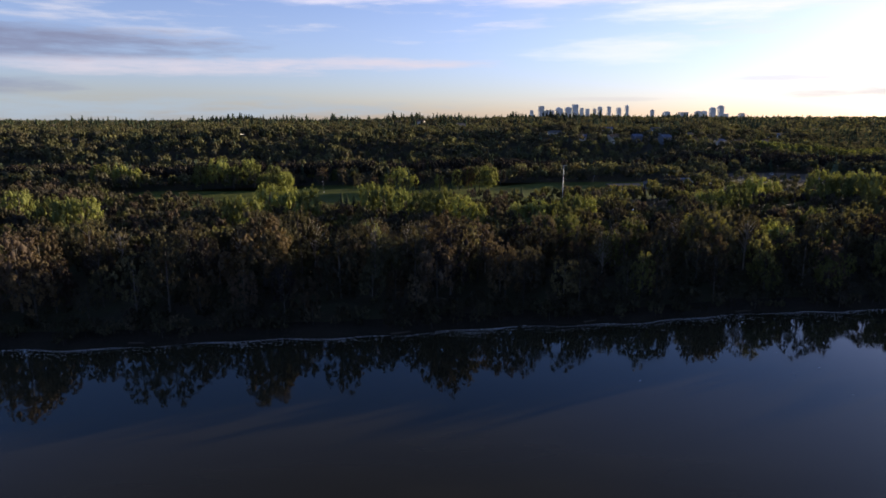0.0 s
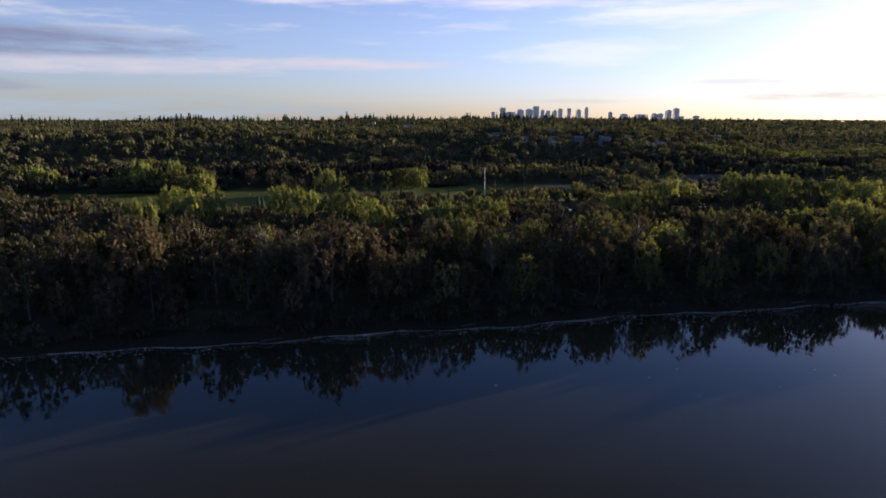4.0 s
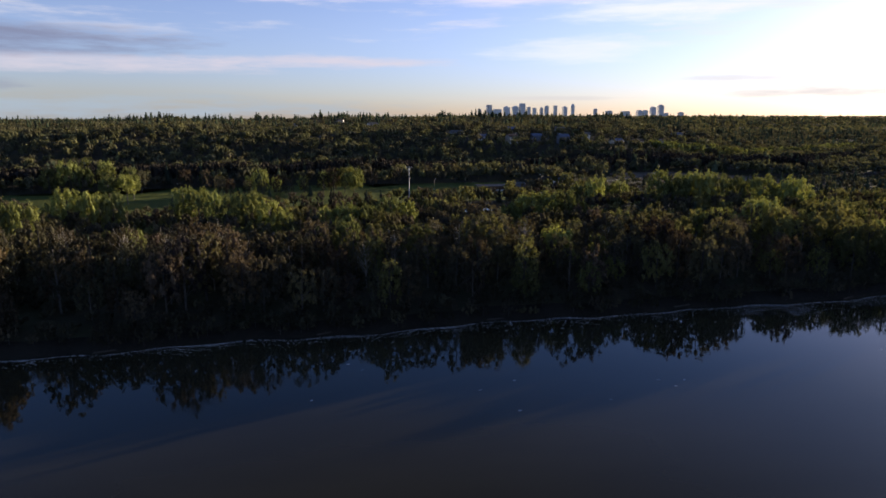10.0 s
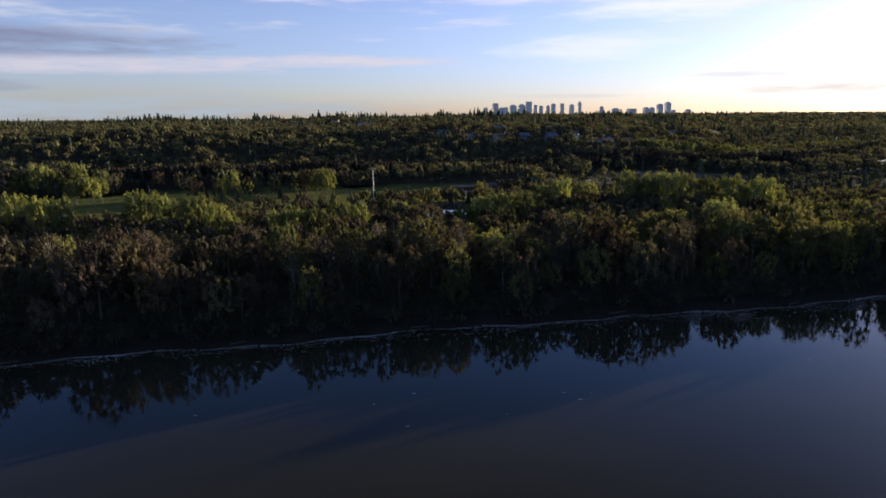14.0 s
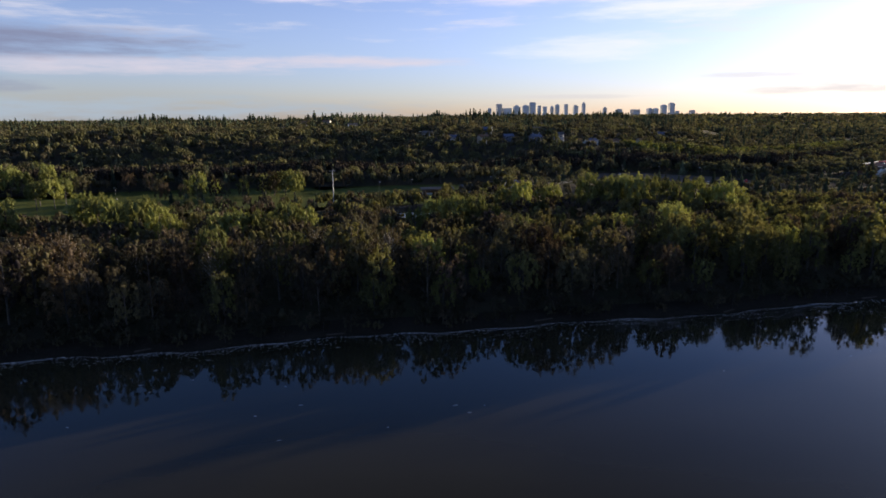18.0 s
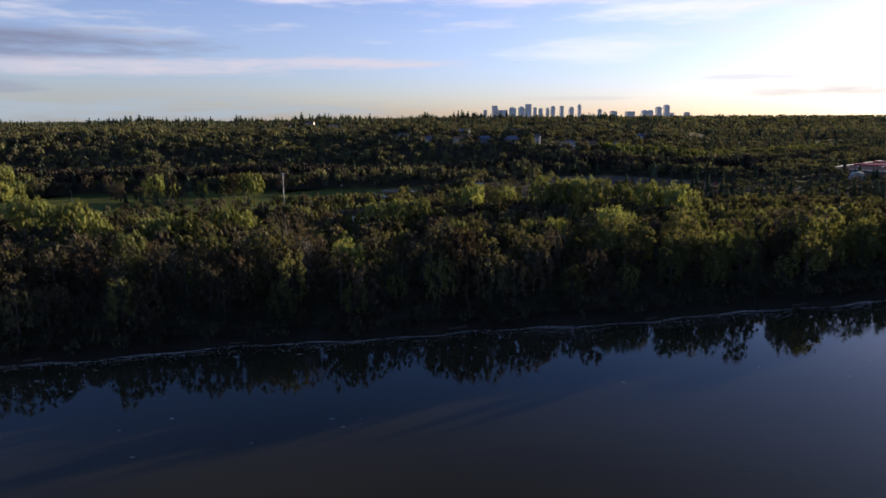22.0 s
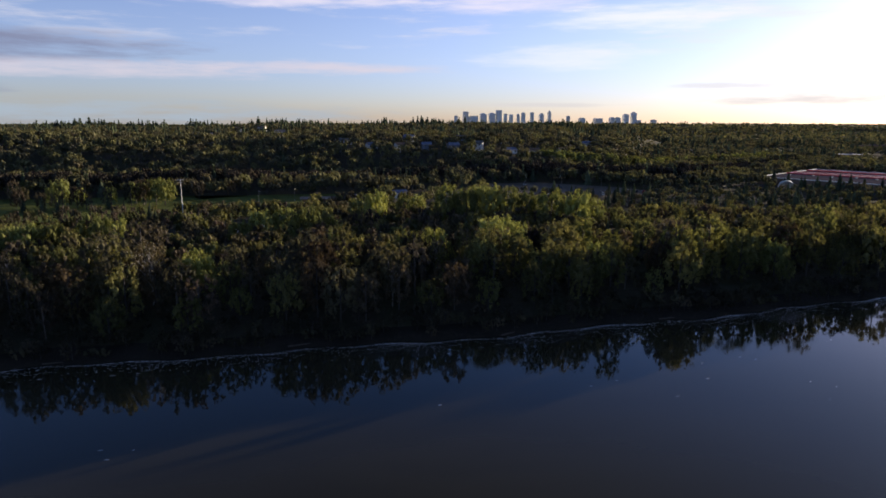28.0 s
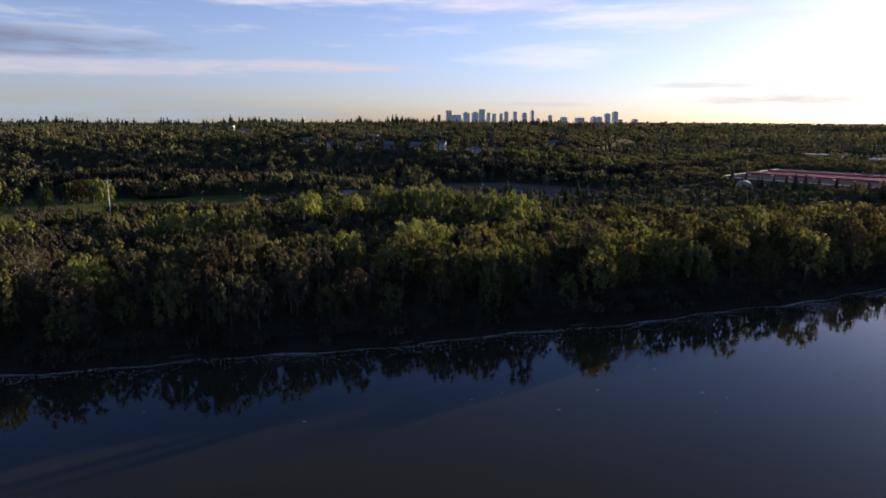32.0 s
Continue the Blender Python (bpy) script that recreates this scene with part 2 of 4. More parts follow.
EARTH = ground_material("forest_floor", (0.075, 0.063, 0.045), (0.066, 0.068, 0.038), (0.095, 0.08, 0.058), 1.0)
LAWN = ground_material("lawn_grass", (0.11, 0.13, 0.032), (0.138, 0.16, 0.038), (0.088, 0.106, 0.03), 1.0)
GRAVEL = ground_material("pale_gravel", (0.18, 0.15, 0.128), (0.15, 0.128, 0.112), (0.21, 0.178, 0.15), 1.5)
MUD = ground_material("shore_mud", (0.042, 0.036, 0.029), (0.032, 0.028, 0.023), (0.056, 0.047, 0.038), 2.5)
RIVER = water_material("river_water", (0.029, 0.0262, 0.0155), 0.03, 0.12)
RIFFLE = water_material("riffle_water", (0.03, 0.026, 0.018), 0.2, 3.0, 4.5)
POND = water_material("pond_water", (0.03, 0.032, 0.028), 0.02, 0.05)
FOAM = plain("river_foam", (0.52, 0.52, 0.55), 0.7, 0.0, 3.0, 0.2)
GALVANISED = plain("galvanised_steel", (0.5, 0.5, 0.5), 0.55, 0.25)
WEATHERED = plain("weathered_steel", (0.2, 0.2, 0.2), 0.6, 0.4)
WHITE = plain("white_paint", (0.66, 0.65, 0.62), 0.55)
CONCRETE = plain("pale_concrete", (0.74, 0.73, 0.71), 0.8)
GLASS_WALL = plain("pale_curtain_wall", (0.8, 0.78, 0.74), 0.5)
TAN_WALL = plain("tan_concrete", (0.72, 0.66, 0.6), 0.75)
SHINGLE = plain("grey_shingle", (0.13, 0.125, 0.125), 0.85)
BLUE_ROOF = plain("slate_blue_roof", (0.14, 0.16, 0.23), 0.7)
BROWN_ROOF = plain("brown_shingle", (0.16, 0.11, 0.08), 0.85)
CREAM = plain("cream_siding", (0.6, 0.56, 0.48), 0.6)
PALE_BLUE = plain("pale_blue_siding", (0.15, 0.165, 0.2), 0.7)
BROWN = plain("brown_cladding", (0.2, 0.14, 0.1), 0.7)
RED = plain("red_paint", (0.48, 0.045, 0.05), 0.5)
GREY_ROOF = plain("grey_membrane_roof", (0.1, 0.088, 0.1), 0.97, sheen=0.0)
DARK_GLASS = plain("dark_window_glass", (0.03, 0.035, 0.045), 0.08, 0.0, 1.0, 0.05, 0.0)
DRIFT = plain("wet_driftwood", (0.085, 0.072, 0.06), 0.85)
TIMBER = plain("weathered_timber", (0.22, 0.17, 0.12), 0.8)
ASPHALT = plain("worn_asphalt", (0.06, 0.06, 0.062), 0.9)
BLACK_RUBBER = plain("tyre_rubber", (0.02, 0.02, 0.02), 0.9)


# ---- the lie of the land ----
BANK_X = (-3500, -700, -300, -150, -85, -50, -17, 27, 61, 98, 130, 177, 232, 290, 400, 700, 1500, 4500)
BANK_Y = (-300, 30, 88, 110, 119, 122, 127.5, 134, 140, 146, 149.5, 157, 168, 184, 218, 330, 700, 1500)
RISE_X = (-3500, -600, -250, -100, 100, 250, 350, 500, 800, 2000, 4500)
RISE_Y = (100, 330, 400, 450, 475, 490, 560, 900, 1500, 2500, 2900)


def bank(x):
    return np.interp(x, BANK_X, BANK_Y) + 0.9 * np.sin(np.asarray(x) * 0.11) + 0.5 * np.sin(np.asarray(x) * 0.37 + 1.0)


def height(x, y):
    """Height of the ground: river bed, bank, flood plain, valley side and plateau."""
    x, y = np.asarray(x, float), np.asarray(y, float)
    s, u = y - bank(x), y - np.interp(x, RISE_X, RISE_Y)
    low = np.interp(s, (-420, -330, -290, -30, -6, 0, 5, 14, 40), (24, 8, -3, -3, -0.8, 0, 1.8, 3.8, 5.2))
    up = np.interp(u, (-15, 0, 40, 100, 400, 750, 1200, 3500), (0, 1, 12, 21, 28.5, 30, 20, 14))
    up = up * (1 - np.interp(u, (60, 300), (0, 1)) * np.interp(x, (-500, 120), (0.3, 0))) * (1 - np.interp(u, (800, 1200), (0, 0.5)) * np.interp(x, (-300, 300), (1, 0)))
    roll = np.interp(u, (-10, 60), (0, 1)) * (1.4 * np.sin(x * 0.021 + y * 0.008) + 1.1 * np.sin(x * 0.05 - y * 0.017))
    return low + up + roll


def ground_at(x, y):
    return float(height(x, y))


def mesh_object(name, verts, faces, mats, slots=None, parent=None, smooth=False, tint=None):
    """A mesh object from numpy arrays of vertices and of quads."""
    me = bpy.data.meshes.new(name)
    verts, faces = np.asarray(verts, np.float32), np.asarray(faces, np.int32)
    me.vertices.add(len(verts))
    me.vertices.foreach_set("co", verts.ravel())
    me.loops.add(faces.size)
    me.loops.foreach_set("vertex_index", faces.ravel())
    me.polygons.add(len(faces))
    me.polygons.foreach_set("loop_start", np.arange(len(faces), dtype=np.int32) * faces.shape[1])
    for m in mats:
        me.materials.append(m)
    if slots is not None:
        me.polygons.foreach_set("material_index", np.asarray(slots, np.int32))
    if tint is not None:
        me.attributes.new("tint", "FLOAT", "POINT").data.foreach_set("value", np.asarray(tint, np.float32))
    me.update(calc_edges=True)
    if smooth:
        me.polygons.foreach_set("use_smooth", np.ones(len(faces), bool))
    ob = new(name, me)
    ob.parent = parent
    return ob


def grid_faces(rows, cols):
    i = np.arange(rows * cols).reshape(rows, cols)
    return np.stack((i[:-1, :-1], i[:-1, 1:], i[1:, 1:], i[1:, :-1]), -1).reshape(-1, 4)


def build_ground():
    xs = np.concatenate((np.linspace(-3500, -400, 26), np.linspace(-390, 520, 170), np.linspace(540, 4500, 40)))
    ss = np.concatenate((np.linspace(-700, -40, 12), np.linspace(-30, 60, 70), np.linspace(64, 900, 90), np.linspace(930, 4800, 40)))
    gx, gs = np.meshgrid(xs, ss)
    gy = bank(gx) + gs
    rng = np.random.default_rng(4)
    gz = height(gx, gy) + np.where((gs > 0) & (gs < 50), 0.28, 0.0) * (rng.random(gx.shape) - 0.5)
    mud = (gs[:-1, :-1] > -12) & (gs[:-1, :-1] < 5.0)
    ob = mesh_object("ground", np.stack((gx, gy, gz), -1).reshape(-1, 3), grid_faces(*gx.shape), [EARTH, MUD], mud.ravel().astype(int), smooth=True)
    tagged(ob, "brown wooded valley ground with a muddy river bank", "ground", kind="structure")
    xs = np.linspace(-3500, 4500, 60)
    ss = np.linspace(-330, 6, 12)
    gx, gs = np.meshgrid(xs, ss)
    ob = mesh_object("water", np.stack((gx, bank(gx) + gs, gx * 0), -1).reshape(-1, 3), grid_faces(*gx.shape), [RIVER], smooth=True)
    tagged(ob, "calm silty brown river reflecting the evening sky", "water", kind="structure")


def build_shallows():
    """Rippled shallow water in broken lanes along the bank."""
    rng = np.random.default_rng(9)
    x = -110.0
    while x < 340:
        span = rng.uniform(9, 30)
        xs = np.linspace(x, x + span, 14)
        f = np.sin(np.linspace(0.05, math.pi - 0.05, 14)) ** 0.6
        near = 0.4 + rng.uniform(0, 0.5)
        far = near + f * rng.uniform(0.7, 2.6) * float(np.interp(x, (60, 130), (1.0, 3.0))) * (1 + 0.35 * rng.normal(size=14))
        y = bank(xs)
        verts = np.concatenate((np.stack((xs, y - near, xs * 0 + 0.008), -1), np.stack((xs, y - np.maximum(far, near + 0.1), xs * 0 + 0.008), -1)))
        ob = mesh_object("shallows", verts, grid_faces(2, 14), [RIFFLE], smooth=True)
        tagged(ob, "rippled shallow water along the river bank", "water", kind="structure")
        x += span + rng.uniform(-2, 7)


def sheet(name, outline, z, mat, label, category, ragged=3.0, seed=1):
    """A flat sheet with a ragged outline on the flood plain."""
    rng = np.random.default_rng(seed)
    pts = []
    for (ax, ay), (bx, by) in zip(outline, outline[1:] + outline[:1]):
        k = max(2, int(math.hypot(bx - ax, by - ay) / 9))
        for j in range(k):
            f = j / k
            pts.append((ax + (bx - ax) * f + ragged * (rng.random() - 0.5), ay + (by - ay) * f + ragged * (rng.random() - 0.5), z))
    bm = bmesh.new()
    bm.faces.new([bm.verts.new(p) for p in pts])
    bmesh.ops.triangulate(bm, faces=bm.faces[:], ngon_method="EAR_CLIP")
    for f in bm.faces:
        if f.normal.z < 0:
            f.normal_flip()
    me = bpy.data.meshes.new(name)
    bm.to_mesh(me)
    bm.free()
    me.materials.append(mat)
    return tagged(new(name, me), label, category, kind="structure")


LAWN_OUTLINE = [(-168, 292), (-146, 280), (-110, 272), (-60, 258), (-40, 272), (-10, 292), (20, 304), (60, 306), (96, 310), (126, 326), (152, 340), (152, 378), (110, 394), (60, 390), (36, 372), (26, 380), (-10, 382), (-44, 374), (-76, 372), (-92, 346), (-142, 344), (-162, 342)]
LOT_OUTLINE = [(196, 402), (262, 370), (304, 388), (288, 424), (240, 460), (196, 452)]
FAIR_OUTLINE = [(384, 442), (387, 408), (462, 331), (573, 405), (488, 523)]
INFIELD_OUTLINE = [(118, 338), (146, 334), (150, 366), (124, 368)]
YARD_OUTLINE = [(640, 640), (700, 640), (800, 740), (760, 800), (690, 745), (640, 700)]
CLEARING_OUTLINE = [(660, 860), (715, 850), (765, 1010), (690, 1015)]
POND_OUTLINE = [(76, 268), (86, 263), (98, 268), (97, 280), (84, 284), (75, 277)]


def inside(x, y, outline):
    x, y = np.asarray(x, float), np.asarray(y, float)
    hit = np.zeros(x.shape, bool)
    for (ax, ay), (bx, by) in zip(outline, outline[1:] + outline[:1]):
        cross = ((ay > y) != (by > y)) & (x < (bx - ax) * (y - ay) / (by - ay + 1e-9) + ax)
        hit ^= cross
    return hit


build_ground()
build_shallows()
sheet("lawn", LAWN_OUTLINE, 5.26, LAWN, "mown green park grass between groups of trees", "grass", 5.0, 2)
sheet("gravel_lot", LOT_OUTLINE, 5.27, GRAVEL, "pale gravel car park behind the trees", "car park", 3.0, 3)
sheet("fairground_yard", FAIR_OUTLINE, 5.25, ASPHALT, "grey paved yard round the long low hall", "yard", 3.0, 4)
sheet("gravel_infield", INFIELD_OUTLINE, 5.30, GRAVEL, "pale pinkish gravel ball field infield", "ball field", 2.0, 5)
sheet("pavilion_yard", YARD_OUTLINE, 5.3, ASPHALT, "grey paved yard round the far pavilion", "yard", 4.0, 9)
sheet("clearing", CLEARING_OUTLINE, 5.27, LAWN, "sunlit grass clearing among far trees", "grass", 6.0, 7)
sheet("pond", POND_OUTLINE, 5.31, POND, "small still pond in the park grass", "pond", 2.0, 6)


# ---- trees ----
def quads(place, normal, size, long, rng, rise=0.0):
    """Leaf quads, slightly pointed, at the given places."""
    k = len(place)
    normal = normal / (np.linalg.norm(normal, axis=1, keepdims=True) + 1e-9)
    t = np.cross(np.cross(normal, rng.normal(size=(k, 3)) + (0, 0, rise)), normal) if rise else np.cross(normal, rng.normal(size=(k, 3)))
    t /= np.linalg.norm(t, axis=1, keepdims=True) + 1e-9
    b = np.cross(normal, t)
    size = (size * rng.uniform(0.6, 1.3, k))[:, None]
    fold = normal * size * 0.25
    return np.stack((place + t * size * long, place + b * size * 0.75 + fold, place - t * size * long * 0.8, place - b * size * 0.75 + fold), 1).reshape(-1, 3)


def tube(a, b, ra, rb, sides=5):
    a, b = np.array(a, float), np.array(b, float)
    d = (b - a) / (np.linalg.norm(b - a) + 1e-9)
    u = np.cross(d, (0.3, 1.0, 0.2))
    u /= np.linalg.norm(u)
    v = np.cross(d, u)
    ang = np.arange(sides) * 2 * math.pi / sides
    ring = np.cos(ang)[:, None] * u + np.sin(ang)[:, None] * v
    i = np.arange(sides)
    return np.concatenate((a + ring * ra, b + ring * rb)), np.stack((i, (i + 1) % sides, (i + 1) % sides + sides, i + sides), 1)


def stack(pieces):
    vs, fs, k = [], [], 0
    for v, f in pieces:
        vs.append(v)
        fs.append(f + k)
        k += len(v)
    return np.concatenate(vs), np.concatenate(fs)


def unit(v):
    return v / (np.linalg.norm(v, axis=-1, keepdims=True) + 1e-9)


def broadleaf(rng, tall, wide, low, lobes, tufts, per, size, top=0.75, sides=5, limbs=6, lobe=0.36, stretch=1.35, under=0.85, loose=0.4, long=1.3, heart=0.8, bare=0.0):
    """Arrays of a broad-leaved tree: its wood and its leaves. The crown is a dome of upright lobes, each lobe a
    cluster of leafy tufts round a dense heart. low: where the crown begins, as a share of its height; top: how blunt
    the dome is; lobe: size of a lobe as a share of the crown's half width; bare: share of lobes without leaves."""
    lean = rng.normal(size=2) * tall * 0.02
    spine = lambda f: np.array((lean[0] * f, lean[1] * f, tall * f))
    if limbs:
        wood = [tube(spine(0) - (0, 0, 0.3), spine(0.35), 0.016 * tall, 0.012 * tall, sides), tube(spine(0.35), spine(0.7), 0.012 * tall, 0.007 * tall, sides), tube(spine(0.7), spine(0.86), 0.007 * tall, 0.002 * tall, sides)]
    else:
        wood = [tube(spine(0) - (0, 0, 0.3), spine(0.58), 0.014 * tall, 0.005 * tall, sides)]
    mid, half, broad = (low + 1.0) * 0.5, (1.0 - low) * 0.5 * tall, wide * 0.5
    places, radii = [], []
    for i in range(lobes):
        up = 1.0 - (1 + under) * (i + rng.random()) / lobes
        a = i * 2.4 + rng.normal() * 0.45
        side = math.sqrt(max(0.0, 1 - up * up)) ** top if up > 0 else 1.0 - 0.3 * up * up
        r = broad * lobe * rng.uniform(0.7, 1.25)
        k = rng.uniform(0.82, 1.05) if i % 4 else rng.uniform(0.5, 0.8)
        reach = max(0.1, broad - r)
        c = spine(mid) + (math.cos(a) * side * k * reach, math.sin(a) * side * k * reach, up * k * max(0.1, half - r * stretch))
        places.append(c)
        radii.append(r)
        if limbs and i % max(1, lobes // limbs) == 0:
            wood.append(tube(spine(max(0.15, c[2] / tall - 0.2)), c, 0.005 * tall, 0.002 * tall, sides))
            if bare:
                wood.append(tube(c, c + (c - spine(mid)) * 0.25 + (0, 0, 1.0), 0.002 * tall, 0.0006 * tall, 3))
    places, radii = np.array(places), np.array(radii)
    leafy = rng.random(lobes) >= bare
    places, radii = places[leafy], radii[leafy]
    shape = np.array((1.0, 1.0, stretch))
    away = unit((places - spine(mid)) / (broad, broad, half) + (0, 0, 0.25))
    # tufts over the outer side of each lobe
    c, r, o = np.repeat(places, tufts, 0), np.repeat(radii, tufts), np.repeat(away, tufts, 0)
    way = unit(rng.normal(size=c.shape))
    inward = (way * o).sum(1) < -0.3
    way[inward] *= -1
    centre = c + way * (r * rng.uniform(0.68, 0.86, len(r)))[:, None] * shape
    # leaves round each tuft
    q, w, z = np.repeat(centre, per, 0), np.repeat(way, per, 0), np.repeat(r, per)
    turn = unit(rng.normal(size=q.shape) + 0.9 * w + (0, 0, 0.15))
    leaf = q + turn * (z * rng.uniform(0.2, 0.4, len(z)))[:, None] * shape
    crown = quads(leaf, 0.75 * turn + 0.7 * w + rng.normal(size=q.shape) * loose, size, long, rng, 1.2)
    pieces = [(crown, np.arange(len(crown)).reshape(-1, 4))]
    # dense, lumpy heart of each lobe
    around = 6 if limbs else 4
    ang = np.arange(around) * 2 * math.pi / around
    ups, widths = np.array((-0.7, 0.1, 0.9)), np.array((0.5, 1.0, 0.2))
    ring = np.array([(p * around + b, p * around + (b + 1) % around, (p + 1) * around + (b + 1) % around, (p + 1) * around + b) for p in range(2) for b in range(around)])
    for c, r in zip(places, radii):
        span = widths[:, None] * rng.uniform(0.8, 1.15, (3, around)) * r * heart
        turn = ang + rng.uniform(0, 6.28)
        core = np.stack((np.cos(turn) * span, np.sin(turn) * span, (ups[:, None] + 0.15 * rng.normal(size=span.shape)) * r * stretch * heart), -1) + c
        pieces.append((core.reshape(-1, 3), ring))
    return stack(wood), stack(pieces)


def conifer(rng, tall, wide, whorls, arms, size):
    """Arrays of a spruce: wood, and drooping sprays in whorls up to the tip."""
    wood = [tube((0, 0, -0.3), (0, 0, tall * 0.5), 0.014 * tall, 0.008 * tall), tube((0, 0, tall * 0.5), (0, 0, tall * 0.98), 0.008 * tall, 0.001 * tall)]
    place, normal = [], []
    for i in range(whorls):
        f = (i + 0.5 * rng.random()) / whorls
        reach = wide * 0.5 * (1 - f) ** 0.85 + 0.12 + 0.25 * size
        for j in range(max(3, int(arms * (1 - 0.6 * f)))):
            a = rng.random() * 6.283
            for d in np.arange(0.25, 1.01, max(0.22, 0.9 * size / reach)):
                r = reach * d * rng.uniform(0.85, 1.1)
                place.append((math.cos(a) * r, math.sin(a) * r, tall * (0.08 + 0.9 * f) - 0.32 * r + rng.normal() * 0.15))
                normal.append((math.cos(a) * 0.5, math.sin(a) * 0.5, 0.8))
    place.append((0, 0, tall * 0.99)), normal.append((1, 0, 0.1))
    place, normal = np.array(place), np.array(normal)
    crown = quads(place, normal + rng.normal(size=normal.shape) * 0.35, size, 1.2, rng)
    pieces = [(crown, np.arange(len(crown)).reshape(-1, 4))]
    # dense heart: ragged skirts one above the other
    around = 6
    ang = np.arange(around) * 2 * math.pi / around
    ring = np.array([(b, (b + 1) % around, (b + 1) % around + around, b + around) for b in range(around)])
    tiers = max(4, whorls // 2)
    for i in range(tiers):
        f = i / tiers
        out = wide * 0.42 * (1 - f) ** 0.9 * rng.uniform(0.75, 1.15, around) + 0.1
        foot = tall * (0.06 + 0.9 * f) + rng.normal(size=around) * 0.02 * tall
        top = np.full(around, tall * min(1.0, 0.06 + 0.9 * f + 1.7 / tiers))
        turn = ang + rng.uniform(0, 6.28)
        low = np.stack((np.cos(turn) * out, np.sin(turn) * out, foot), -1)
        high = np.stack((np.cos(turn) * out * 0.12, np.sin(turn) * out * 0.12, top), -1)
        pieces.append((np.concatenate((low, high)), ring))
    return stack(wood), stack(pieces)


def tree_thing(name, arrays, leaf, wood_mat, label, category, group):
    """One tree: an Empty at its foot with a trunk and a crown. It stands out of the way until copied."""
    root = new(name)
    mesh_object("trunk", *arrays[0], [wood_mat], parent=root, smooth=True)
    mesh_object("crown", *arrays[1], [leaf], parent=root)
    return tagged(root, label, category, group)


STANDING = set()


def plant(models, spots, rng, low, high):
    """Sets trees on the ground: the first ones are the models, the rest copies of them."""
    for i, (x, y, *own) in enumerate(spots):
        model = models[i % len(models)]
        k = own[0] * rng.uniform(0.88, 1.12) if own else rng.uniform(low, high)
        m = pose(x, y, ground_at(x, y) - 0.1, 0, 0, rng.uniform(0, 360)) @ Matrix.Diagonal((k * rng.uniform(0.9, 1.15), k * rng.uniform(0.9, 1.15), k, 1))
        if model.name in STANDING:
            twin = copy_thing(model, m)
            twin.matrix_basis = m
        else:
            STANDING.add(model.name)
            model.matrix_basis = m


def scatter(rng, x0, x1, y0, y1, step):
    gx, gy = np.meshgrid(np.arange(x0, x1, step), np.arange(y0, y1, step))
    gx = gx + (np.arange(gx.shape[0]) % 2)[:, None] * step * 0.5
    x = (gx + rng.uniform(-0.42, 0.42, gx.shape) * step).ravel()
    y = (gy + rng.uniform(-0.42, 0.42, gy.shape) * step).ravel()
    seen = (x > -0.76 * y - 25) & (x < 158 + 0.95 * (y - 24) + 30)
    return x[seen], y[seen]


def strip(rng, x0, x1, s0, s1, step):
    """Places along the bank, from x0 to x1 and s0 to s1 metres from the water."""
    gx, gs = np.meshgrid(np.arange(x0, x1, step), np.arange(s0, s1, step))
    x = (gx + rng.uniform(-0.4, 0.4, gx.shape) * step).ravel()
    return x, bank(x) + (gs + rng.uniform(-0.4, 0.4, gs.shape) * step).ravel()


def clear_of(x, y, spots, reach):
    keep = np.ones(x.shape, bool)
    for a, b, *rest in spots:
        keep &= (x - a) ** 2 + (y - b) ** 2 > reach ** 2
    return keep


def open_ground(x, y):
    return inside(x, y, YARD_OUTLINE) | inside(x, y, LAWN_OUTLINE) | inside(x, y, LOT_OUTLINE) | inside(x, y, FAIR_OUTLINE) | inside(x, y, INFIELD_OUTLINE) | inside(x, y, CLEARING_OUTLINE) | inside(x, y, POND_OUTLINE)


# front edge of the tall shade-darkened stand at the foot of the valley side
STAND_X = (-330, -160, -125, -60, 0, 30, 60, 120, 190, 260, 300, 340, 420, 520)
STAND_Y = (352, 356, 374, 384, 398, 408, 420, 436, 462, 470, 450, 440, 512, 590)


def vigour(x, y):
    """How tall the woods grow: low scrub and young trees before the car park, tall stands at the foot of the valley side."""
    low = np.interp(x, (140, 165, 400, 430), (0, 1, 1, 0)) * np.interp(y, (270, 300, 400, 420), (0, 1, 1, 0))
    edge = np.interp(x, (-115, -95, 36, 60), (0, 1, 1, 0.1)) * np.interp(x, (60, 120, 150), (1, 1, 0)) * np.interp(y, (232, 246, 306, 312), (0, 1, 1, 0))
    foot = np.interp(y - np.interp(x, STAND_X, STAND_Y), (-4, 4, 30, 45), (0, 1, 1, 0)) * np.interp(x, (-320, -260, 330, 420), (0, 1, 1, 0))
    glade = np.interp(x, (78, 82, 94, 98), (0, 1, 1, 0)) * np.interp(y, (232, 240, 268, 274), (0, 1, 1, 0))
    return (1 - 0.6 * glade) * (1 - 0.48 * low) * (1 - 0.32 * edge) * (1 + 0.4 * foot * np.interp(x, (40, 80, 180, 240), (1, 0.2, 0.2, 1)))


def in_stand(x, y):
    d = y - np.interp(x, STAND_X, STAND_Y)
    return (x > -330) & (x < 520) & (d > 0) & (d < 30)


